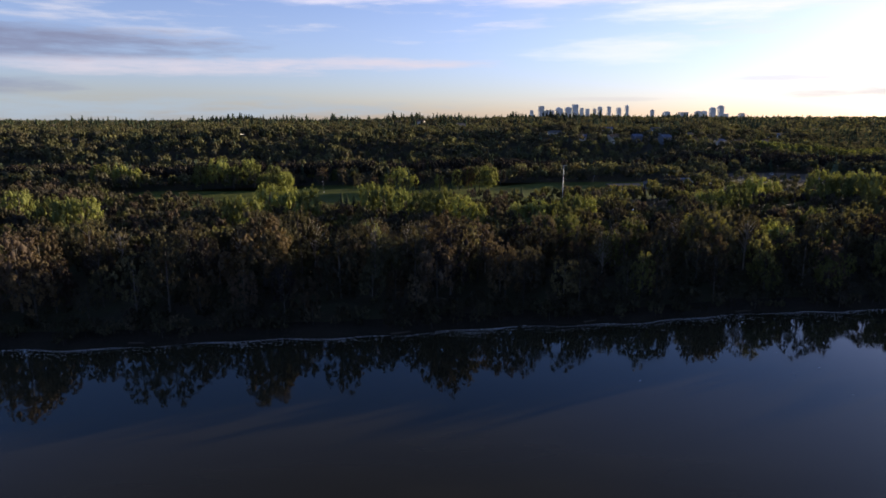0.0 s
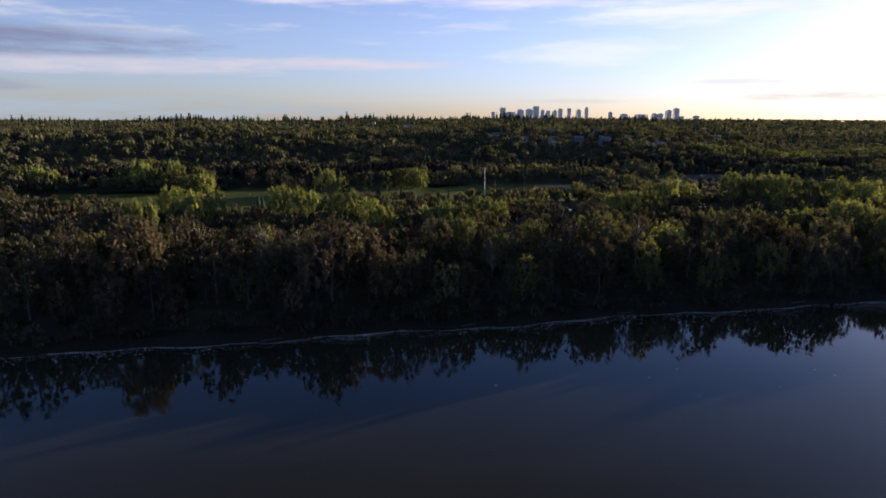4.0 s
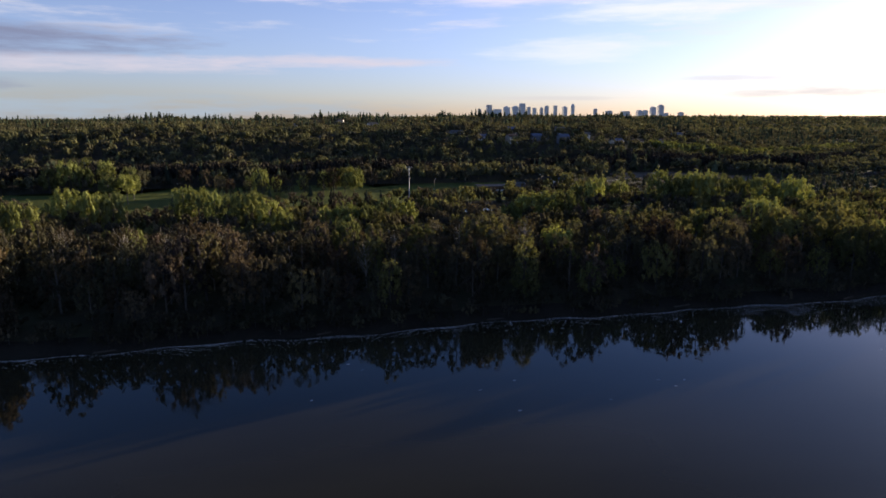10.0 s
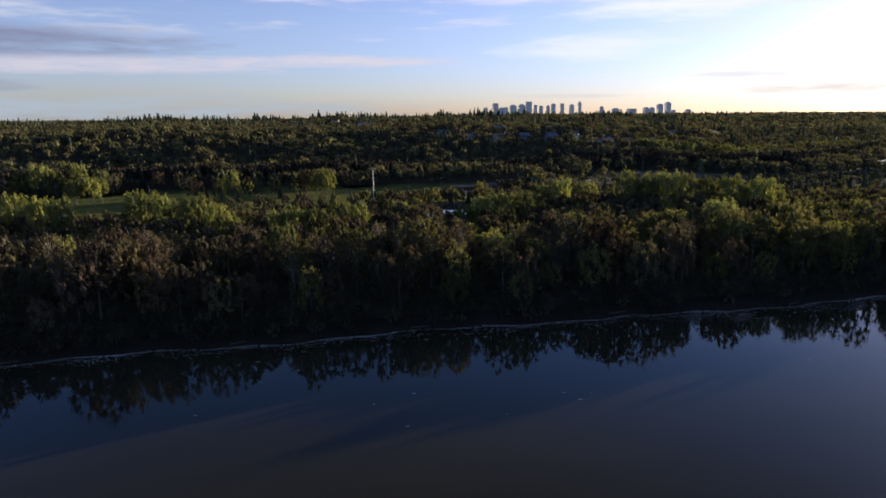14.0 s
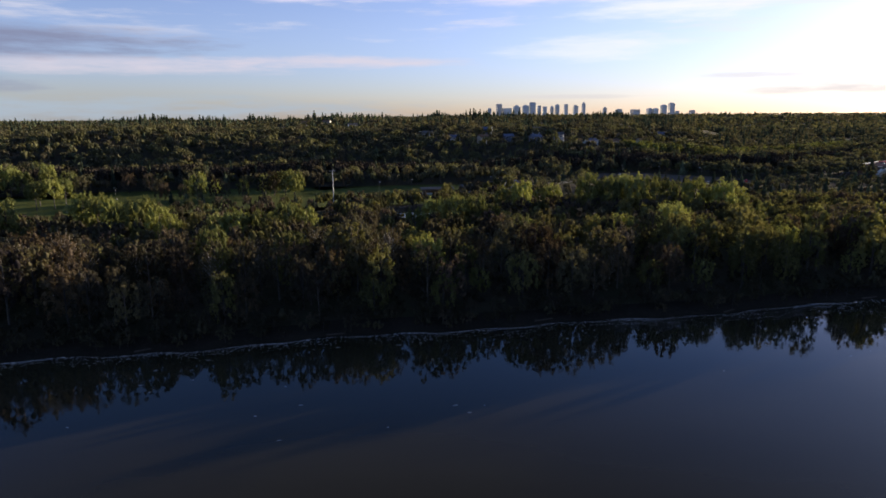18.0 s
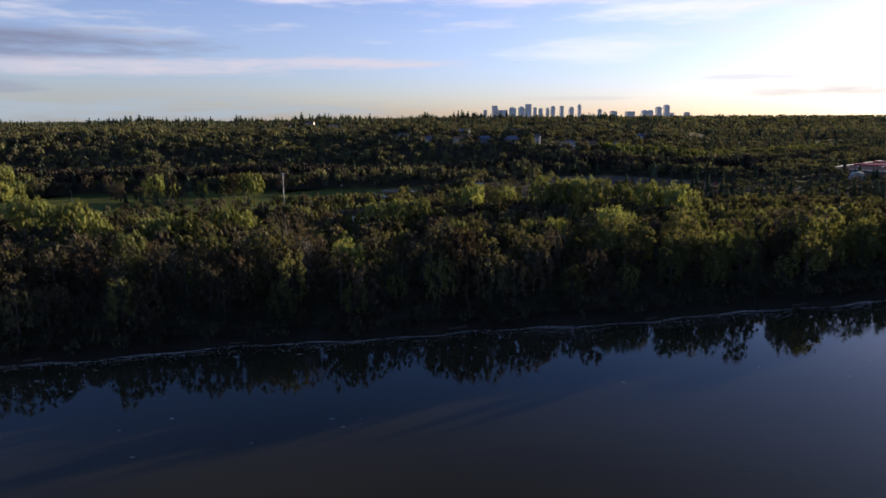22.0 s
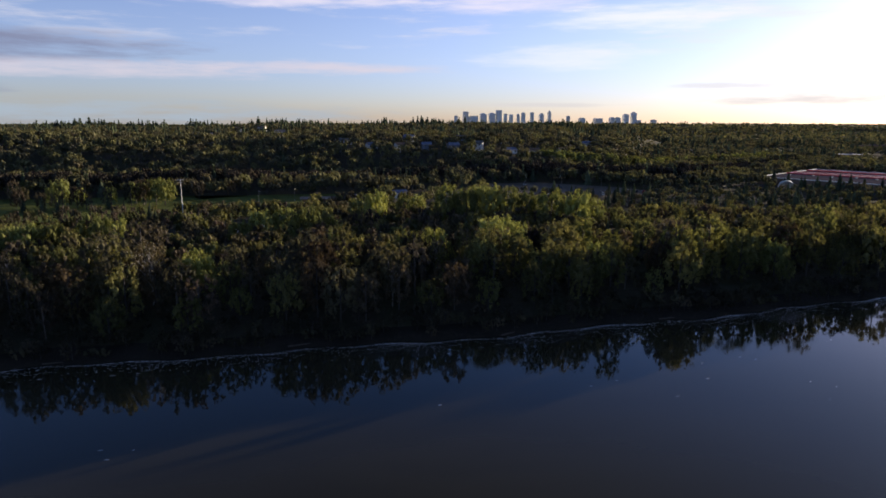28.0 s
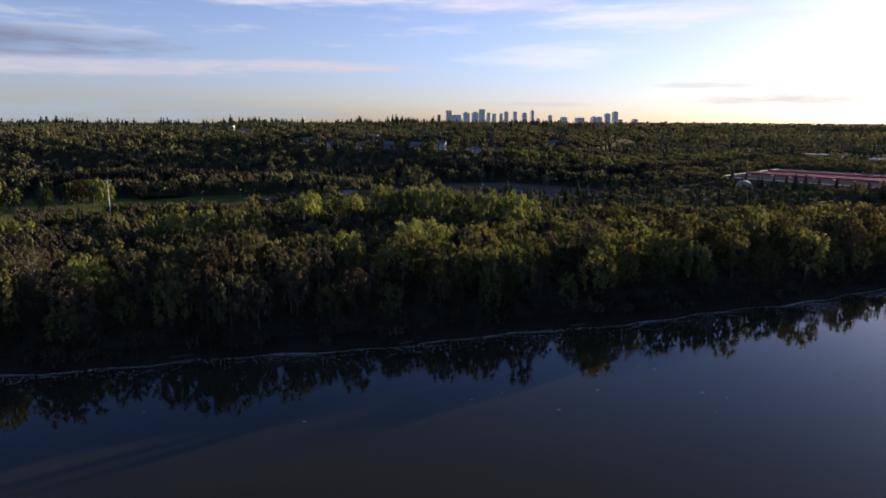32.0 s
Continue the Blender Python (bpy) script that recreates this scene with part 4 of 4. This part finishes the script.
house_kinds = [
    (WHITE, SHINGLE, "white-sided house under a grey shingle roof"),
    (PALE_BLUE, BLUE_ROOF, "pale blue house with a slate blue roof"),
    (CREAM, BROWN_ROOF, "cream house with a brown shingle roof"),
    (WHITE, BLUE_ROOF, "white house with a blue-grey roof"),
]
pick = random.Random(5)
for i, (hx, hy) in enumerate(HOUSES):
    wall_mat, roof_mat, text = house_kinds[(i * 3 + i // 4) % 4] if i < 12 else house_kinds[0 if i % 2 == 0 else 2]
    house(hx, hy, pick.uniform(-25, 25), pick.uniform(8, 11.5), pick.uniform(6.5, 8), 2 if pick.random() < 0.65 else 1, wall_mat, roof_mat, text + " among plateau trees", pick.random() < 0.6)


def floodlight_mast(x, y, tall):
    root = new("floodlight_mast")
    part("base", cylinder(bmesh.new(), 0, 0, -0.2, 0.45, 0.42, 0.7, 12), CONCRETE, root, "round concrete footing")
    part("pole", cylinder(bmesh.new(), 0, 0, 0.4, 0.22, 0.13, tall - 0.4, 12), GALVANISED, root)
    arm = box_part("crossarm", (0, 0, tall - 0.55, 2.6, 0.14, 0.16), GALVANISED, root, bevel=0.03)
    for i in range(4):
        lamp = part("floodlight", boxes(bmesh.new(), [((i - 1.5) * 0.7, -0.2, tall - 0.4, 0.42, 0.3, 0.36)]), WEATHERED, arm, "grey floodlight housing", 0.06)
    box_part("bracket", (0, 0.02, tall - 1.5, 1.6, 0.14, 0.14), GALVANISED, root)
    root.matrix_basis = pose(x, y, ground_at(x, y), 0, 0, 8)
    tagged(root, "tall grey steel floodlight mast with lamps on a crossarm", "floodlight")


floodlight_mast(53.6, 281.8, 19.0)


def park_lamp(x, y, tall, arm):
    root = new("lamp_post")
    part("post", cylinder(bmesh.new(), 0, 0, -0.1, 0.07, 0.045, tall, 8), WEATHERED, root)
    part("foot", cylinder(bmesh.new(), 0, 0, -0.1, 0.2, 0.18, 0.5, 8), CONCRETE, root)
    arm_ob = box_part("arm", (arm / 2, 0, tall - 0.15, arm, 0.08, 0.08), WEATHERED, root)
    box_part("lamp_head", (arm, 0, tall - 0.22, 0.7, 0.3, 0.14), WHITE, root, "pale lamp head", 0.03)
    root.matrix_basis = pose(x, y, ground_at(x, y), 0, 0, (x * 37) % 360)
    tagged(root, "slender grey lamp post standing on open ground", "lamp post", "lamp posts")


for px, py, tall, arm in [(-64, 339, 6, 0.6), (68.7, 357, 6, 0.6), (86.4, 363, 6.5, 0.6), (106.5, 323, 6, 0.6), (246, 414, 8, 1.6), (226, 428, 8, 1.6), (268, 402, 8, 1.6), (286, 394, 8, 1.6), (206, 440, 8, 1.6), (132, 371, 7, 0.8)]:
    park_lamp(px, py, tall, arm)


def picnic_shelter(x, y, turn):
    root = new("picnic_shelter")
    for i in range(6):
        for s in (-1, 1):
            box_part("post", ((i - 2.5) * 3.0, s * 2.6, -0.1, 0.24, 0.24, 2.7), TIMBER, root)
    part("roof", gable(17, 6.4, 2.6, 0.7, 0.5), SHINGLE, root)
    box_part("back_wall", (0, 2.72, 0.0, 15.2, 0.12, 2.5), BROWN, root, "dark boarded back wall")
    box_part("floor_slab", (0, 0, -0.05, 16, 6.2, 0.2), CONCRETE, root, "pale concrete slab")
    root.matrix_basis = pose(x, y, ground_at(x, y) + 0.1, 0, 0, turn)
    tagged(root, "long low dark picnic shelter on posts beside the park grass", "shelter")


picnic_shelter(100, 351, 6)


def shed(x, y, turn, w, d, h, wall_mat, roof_mat, name, label, category):
    root = new(name)
    part("wall", boxes(bmesh.new(), [(0, 0, -0.2, w, d, h + 0.2)]), wall_mat, root, "", 0.04)
    part("roof", gable(w, d, h, d * 0.2, 0.35), roof_mat, root)
    box_part("door", (w * 0.2, -d / 2 - 0.02, 0.05, 1.0, 0.1, 2.05), BROWN, root, "dark door")
    window = box_part("window", (-w * 0.2, -d / 2 - 0.02, 1.0, 1.4, 0.12, 1.0), WHITE, root)
    box_part("pane", (-w * 0.2, -d / 2 - 0.07, 1.1, 1.2, 0.06, 0.8), DARK_GLASS, window)
    root.matrix_basis = pose(x, y, ground_at(x, y) + 0.1, 0, 0, turn)
    tagged(root, label, category)


shed(116.4, 356, -15, 6.2, 5.0, 2.9, PALE_BLUE, SHINGLE, "equipment_shed", "small pale blue equipment shed beside the ball field", "shed")
shed(143, 374, 12, 7.5, 6.0, 3.0, CREAM, BLUE_ROOF, "park_building", "white park building with a blue-grey gable roof", "building")


def long_fence(x0, y0, x1, y1, tall):
    root = new("fence")
    span = math.hypot(x1 - x0, y1 - y0)
    count = int(span / 3.0)
    for i in range(count + 1):
        part("post", cylinder(bmesh.new(), i * span / count, 0, -0.2, 0.06, 0.06, tall + 0.25, 6), GALVANISED, root)
    for h in (0.5, tall - 0.05):
        box_part("rail", (span / 2, 0, h, span, 0.06, 0.08), WHITE, root)
    root.matrix_basis = pose(x0, y0, ground_at(x0, y0) + 0.08, 0, 0, math.degrees(math.atan2(y1 - y0, x1 - x0)))
    tagged(root, "low pale rail fence along the edge of the ball field", "fence")


long_fence(88, 338, 126, 331, 1.2)
long_fence(150, 372, 196, 404, 1.2)


def exhibition_hall():
    """The long hall with a pale parapet and red roof bands; x runs along its front edge, y away to the back."""
    root = new("exhibition_hall")
    w, d, h = 125.0, 112.0, 4.9
    part("wall", boxes(bmesh.new(), [(w / 2, d / 2, -0.3, w, d, h + 0.3)]), BROWN, root)
    box_part("roof", (w / 2, d / 2, h, w - 0.6, d - 0.6, 0.25), GREY_ROOF, root)
    for name, size in (("parapet", (w / 2, 0.2, h, w + 0.8, 0.6, 0.5)), ("parapet", (w / 2, d - 0.2, h, w + 0.8, 0.6, 0.5)), ("parapet", (0.2, d / 2, h + 0.003, 1.1, d - 1.4, 0.6)), ("parapet", (w - 0.2, d / 2, h + 0.003, 0.6, d - 1.4, 0.5))):
        box_part(name, size, WHITE, root, "white painted roof edge")
    for at, mat, text in ((48, RED, "red roof band"), (53.5, GREY_ROOF, "grey roof band"), (60, RED, "red roof band"), (88, RED, "red roof band")):
        box_part("roof_band", (w / 2, at, h + 0.25, w - 4, 4.6, 0.9), mat, root, text)
    for i in range(9):
        box_part("roof_vent", (10 + i * 13, 30 + (i * 7) % 11, h + 0.25, 1.3, 1.1, 0.7), GALVANISED, root, "grey roof vent", 0.1)
    for i in range(14):
        box_part("window", (-0.03, 6 + i * 7.4, 1.2, 0.12, 3.4, 1.6), DARK_GLASS, root)
    turn = math.degrees(math.atan2(-0.80, 0.60))
    root.matrix_basis = pose(393, 442, 5.25, 0, 0, turn)
    tagged(root, "long low hall with grey roof, red bands and white roof edge", "hall")


exhibition_hall()


def quonset(x, y, turn, r, length):
    root = new("quonset_hut")
    bm = bmesh.new()
    rows = []
    for i in range(13):
        a = math.pi * i / 12
        rows.append([bm.verts.new((s * length / 2, -math.cos(a) * q, math.sin(a) * q)) for q in (r, r - 0.2) for s in (-1, 1)])
    for p, q in zip(rows, rows[1:]):
        bm.faces.new((p[0], p[1], q[1], q[0])), bm.faces.new((p[2], q[2], q[3], p[3]))
        bm.faces.new((p[0], q[0], q[2], p[2])), bm.faces.new((p[1], p[3], q[3], q[1]))
    part("shell", bm, WHITE, root)
    for s in (-1, 1):
        bm = bmesh.new()
        bm.faces.new([bm.verts.new((s * (length / 2 - 0.3), -math.cos(math.pi * i / 12) * (r - 0.2), math.sin(math.pi * i / 12) * (r - 0.2))) for i in range(13)])
        bmesh.ops.solidify(bm, geom=bm.faces[:], thickness=0.1)
        part("end_wall", bm, CREAM, root)
    box_part("door", (-length / 2 + 0.2, 0, 0, 0.1, 2.6, 2.8), BROWN, root, "dark roller door")
    root.matrix_basis = pose(x, y, 5.2, 0, 0, turn)
    tagged(root, "white arched steel hut in front of the hall", "hut")


quonset(398, 416, 60, 5.0, 12)


def low_block(x, y, turn, w, d, h, wall_mat, roof_mat, name, label):
    root = new(name)
    part("wall", boxes(bmesh.new(), [(0, 0, -0.5, w, d, h + 0.5)]), wall_mat, root)
    box_part("roof", (0, 0, h, w + 0.5, d + 0.5, 0.5), roof_mat, root, "", 0.05)
    count = max(3, int(w / 5))
    for i in range(count):
        box_part("window", ((i + 0.5) / count * w - w / 2, -d / 2 - 0.03, h * 0.4, w / count * 0.6, 0.12, h * 0.32), DARK_GLASS, root)
    box_part("roof_unit", (w * 0.2, 0, h + 0.5, 4, 3, 1.6), GREY_ROOF, root, "grey roof machine", 0.1)
    root.matrix_basis = pose(x, y, ground_at(x, y), 0, 0, turn)
    tagged(root, label, "building")


low_block(660, 715, -20, 30, 16, 6.5, BROWN, WHITE, "pavilion", "brown pavilion with a broad pale roof")
low_block(690, 668, 10, 24, 10, 4.0, CREAM, WHITE, "kiosk_row", "low cream kiosks with a pale roof in the yard")
low_block(905, 985, 8, 40, 20, 7, BROWN, GREY_ROOF, "warehouse", "brown warehouse with a grey roof among far trees")
low_block(965, 1010, -6, 46, 24, 6.5, TAN_WALL, GREY_ROOF, "warehouse", "tan warehouse with a grey roof among far trees")
low_block(1030, 1000, 12, 34, 22, 8, BROWN, GREY_ROOF, "warehouse", "tall brown warehouse with a grey roof among far trees")
low_block(-492, 800, 0, 30, 14, 6.5, WHITE, GREY_ROOF, "apartment_block", "long white flat-roofed block on the plateau edge")


def car(x, y, turn, paint, label):
    root = new("car")
    bm = boxes(bmesh.new(), [(0, 0, 0.35, 4.4, 1.8, 0.6)])
    body = part("body", bm, paint, root, "", 0.12)
    bm = boxes(bmesh.new(), [(-0.2, 0, 0.95, 2.4, 1.6, 0.55)])
    for v in bm.verts:
        if v.co.z > 1.2:
            v.co.x = -0.2 + (v.co.x + 0.2) * 0.7
            v.co.y *= 0.86
    part("cabin", bm, DARK_GLASS, root, "dark glazed cabin")
    box_part("roof", (-0.2, 0, 1.49, 1.6, 1.32, 0.05), paint, root)
    for wx in (-1.35, 1.35):
        for wy in (-0.86, 0.86):
            bm = bmesh.new()
            bmesh.ops.create_cone(bm, cap_ends=True, segments=12, radius1=0.34, radius2=0.34, depth=0.22, matrix=Matrix.Translation((wx, wy, 0.34)) @ Matrix.Rotation(radians(90), 4, "X"))
            part("wheel", bm, BLACK_RUBBER, root)
    root.matrix_basis = pose(x, y, 5.28, 0, 0, turn)
    tagged(root, label, "car", "cars in the gravel car park")


for i, (cx, cy) in enumerate([(283, 396), (287, 393), (291, 391), (262, 380), (246, 416), (228, 440)]):
    car(cx, cy, 60 + 5 * i, (WHITE, ASPHALT, RED, GALVANISED, PALE_BLUE, WHITE)[i], ("white", "dark grey", "red", "silver", "pale blue", "white")[i] + " car parked on the pale gravel")


def skyline_tower(x, y, w, top, mat, style, label):
    """A far tower of the city centre: shaft with floor bands, roof storey and mast."""
    root = new("tower")
    w *= 0.84
    base = ground_at(x, y)
    h = top - base
    shaft = h * (0.93 if style else 0.97)
    d = w * 0.9
    part("shaft", boxes(bmesh.new(), [(0, 0, -2, w, d, shaft + 2)]), mat, root)
    for i in range(1, int(shaft / 11)):
        box_part("floor_band", (0, 0, i * 11.0, w + 0.8, d + 0.8, 3.2), GLASS_WALL if mat is not GLASS_WALL else CONCRETE, root)
    if style == 1:
        box_part("roof_storey", (0, 0, shaft, w * 0.6, d * 0.6, h - shaft), CONCRETE, root)
    elif style == 2:
        bm = bmesh.new()
        bmesh.ops.create_cone(bm, cap_ends=True, segments=4, radius1=w * 0.62, radius2=0.6, depth=h * 0.16, matrix=Matrix.Translation((0, 0, shaft + h * 0.08)) @ Matrix.Rotation(radians(45), 4, "Z"))
        part("pointed_roof", bm, GLASS_WALL, root)
    elif style == 3:
        bm = bmesh.new()
        bmesh.ops.create_uvsphere(bm, u_segments=12, v_segments=6, radius=w * 0.46, matrix=Matrix.Translation((0, 0, shaft)) @ Matrix.Diagonal((1, 0.9, 0.5, 1)))
        part("rounded_roof", bm, GLASS_WALL, root)
    else:
        box_part("parapet", (0, 0, shaft, w * 0.94, d * 0.94, h - shaft), CONCRETE, root)
    root.matrix_basis = pose(x, y, base, 0, 0, 6 + (x * 7) % 14)
    tagged(root, label, "tower", "towers of the city centre")


for x, w, top, style in [(535, 20, 79, 0), (593, 34, 104, 0), (639, 58, 79, 0), (700, 44, 93, 3), (754, 43, 96, 3), (796, 38, 113, 0), (835, 24, 93, 0), (870, 26, 88, 0), (914, 22, 88, 2), (946, 27, 101, 1), (1000, 24, 101, 0), (1059, 29, 96, 1), (1108, 22, 107, 2)]:
    skyline_tower(x, 3900, w, top, (GLASS_WALL, CONCRETE, TAN_WALL)[x % 3], style, "far grey-blue office tower on the hazy skyline")
for x, w, top, style in [(988, 17, 75, 1), (1055, 31, 66, 1), (1134, 43, 63, 0), (1203, 27, 69, 1), (1231, 27, 69, 1), (1271, 28, 85, 1), (1309, 28, 94, 1), (1335, 23, 56, 0), (1410, 27, 59, 1)]:
    skyline_tower(x, 3050, w, top, (TAN_WALL, CONCRETE)[x % 2], style, "far tan apartment tower on the skyline")


def steeple(x, y):
    root = new("spire")
    part("shaft", cylinder(bmesh.new(), 0, 0, 0, 3.0, 2.2, 44, 8), WHITE, root)
    part("tip", cylinder(bmesh.new(), 0, 0, 44, 2.2, 0.3, 14, 8), WHITE, root)
    root.matrix_basis = pose(x, y, ground_at(x, y), 0, 0, 0)
    tagged(root, "slim white spire above the plateau trees", "spire")


steeple(-320.0, 4400)

# ---- foam and drift along the water's edge ----
rng = np.random.default_rng(23)
k = 24000
fx = rng.uniform(-110, 330, k)
lane = rng.choice([0.4, 1.3, 2.6], k, p=[0.62, 0.25, 0.13]) * np.interp(fx, (60, 160), (1.0, 1.8))
gather = 0.5 + 0.5 * np.sin(fx * 0.19) * np.sin(fx * 0.047 + 1.3)
keep = rng.random(k) < 0.22 + 0.7 * gather ** 2
fx, lane = fx[keep], lane[keep]
fy = bank(fx) - lane - np.abs(rng.normal(size=len(fx))) * (0.35 + 0.4 * lane) - 0.9 * np.sin(fx * 0.3) * (lane > 1)
size = rng.gamma(1.2, 0.010, len(fx)) + 0.010
# single flakes drifting on the open water
dx = rng.uniform(30, 300, 46)
dy = bank(dx) - rng.uniform(5, 48, 46)
fx, fy, size = np.concatenate((fx, dx)), np.concatenate((fy, dy)), np.concatenate((size, rng.uniform(0.04, 0.12, 46)))
ang = np.arange(6) * math.pi / 3
ring = rng.uniform(0.6, 1.25, (len(fx), 6))
vx = fx[:, None] + np.cos(ang) * ring * size[:, None] * 4.5
vy = fy[:, None] + np.sin(ang) * ring * size[:, None] * 0.7 + (vx - fx[:, None]) * 0.17
low_ring = np.stack((vx, vy, np.full_like(vx, 0.004)), -1)
top_ring = np.stack((fx[:, None] + (vx - fx[:, None]) * 0.7, fy[:, None] + (vy - fy[:, None]) * 0.7, np.full_like(vx, 0.03) + 0.06 * size[:, None]), -1)
verts = np.concatenate((low_ring, top_ring), 1).reshape(-1, 3)
i = np.arange(6)
one = np.concatenate((np.stack((i, (i + 1) % 6, (i + 1) % 6 + 6, i + 6), 1), [[6, 7, 8, 9], [6, 9, 10, 11]]))
faces = (one[None] + (np.arange(len(fx)) * 12)[:, None, None]).reshape(-1, 4)
tagged(mesh_object("foam_flecks", verts, faces, [FOAM]), "pale foam flecks drifting along the river edge", "foam", kind="stuff")


def driftwood(x, off, length, turn):
    """A bleached log with a few broken stubs, lying at the water's edge."""
    root = new("driftwood_log")
    y = float(bank(x)) + off
    v, f = stack([tube((-length / 2, 0, 0.12), (0, 0.1, 0.16), 0.2, 0.17, 8), tube((0, 0.1, 0.16), (length / 2, -0.05, 0.3), 0.17, 0.07, 8)])
    mesh_object("trunk", v, f, [DRIFT], parent=root, smooth=True)
    for i in range(3):
        v, f = tube((length * (0.1 + 0.13 * i), 0, 0.2), (length * (0.16 + 0.13 * i), 0.5 - 0.5 * i, 0.75), 0.06, 0.02, 5)
        mesh_object("branch", v, f, [DRIFT], parent=root, smooth=True)
    root.matrix_basis = pose(x, y, max(0.0, ground_at(x, y)), 0, 0, turn)
    tagged(root, "wet grey driftwood log at the water's edge", "driftwood", "driftwood along the bank")


for x, off, length, turn in [(-9, 0.4, 6.0, 14), (-62, 0.8, 5.0, -8), (33, 0.6, 4.5, 20), (71, 0.3, 5.5, 4), (118, 0.9, 6.5, 15), (164, 0.5, 5.0, 25), (205, 0.4, 6.0, 8)]:
    driftwood(x, off, 0.7 * length, turn)
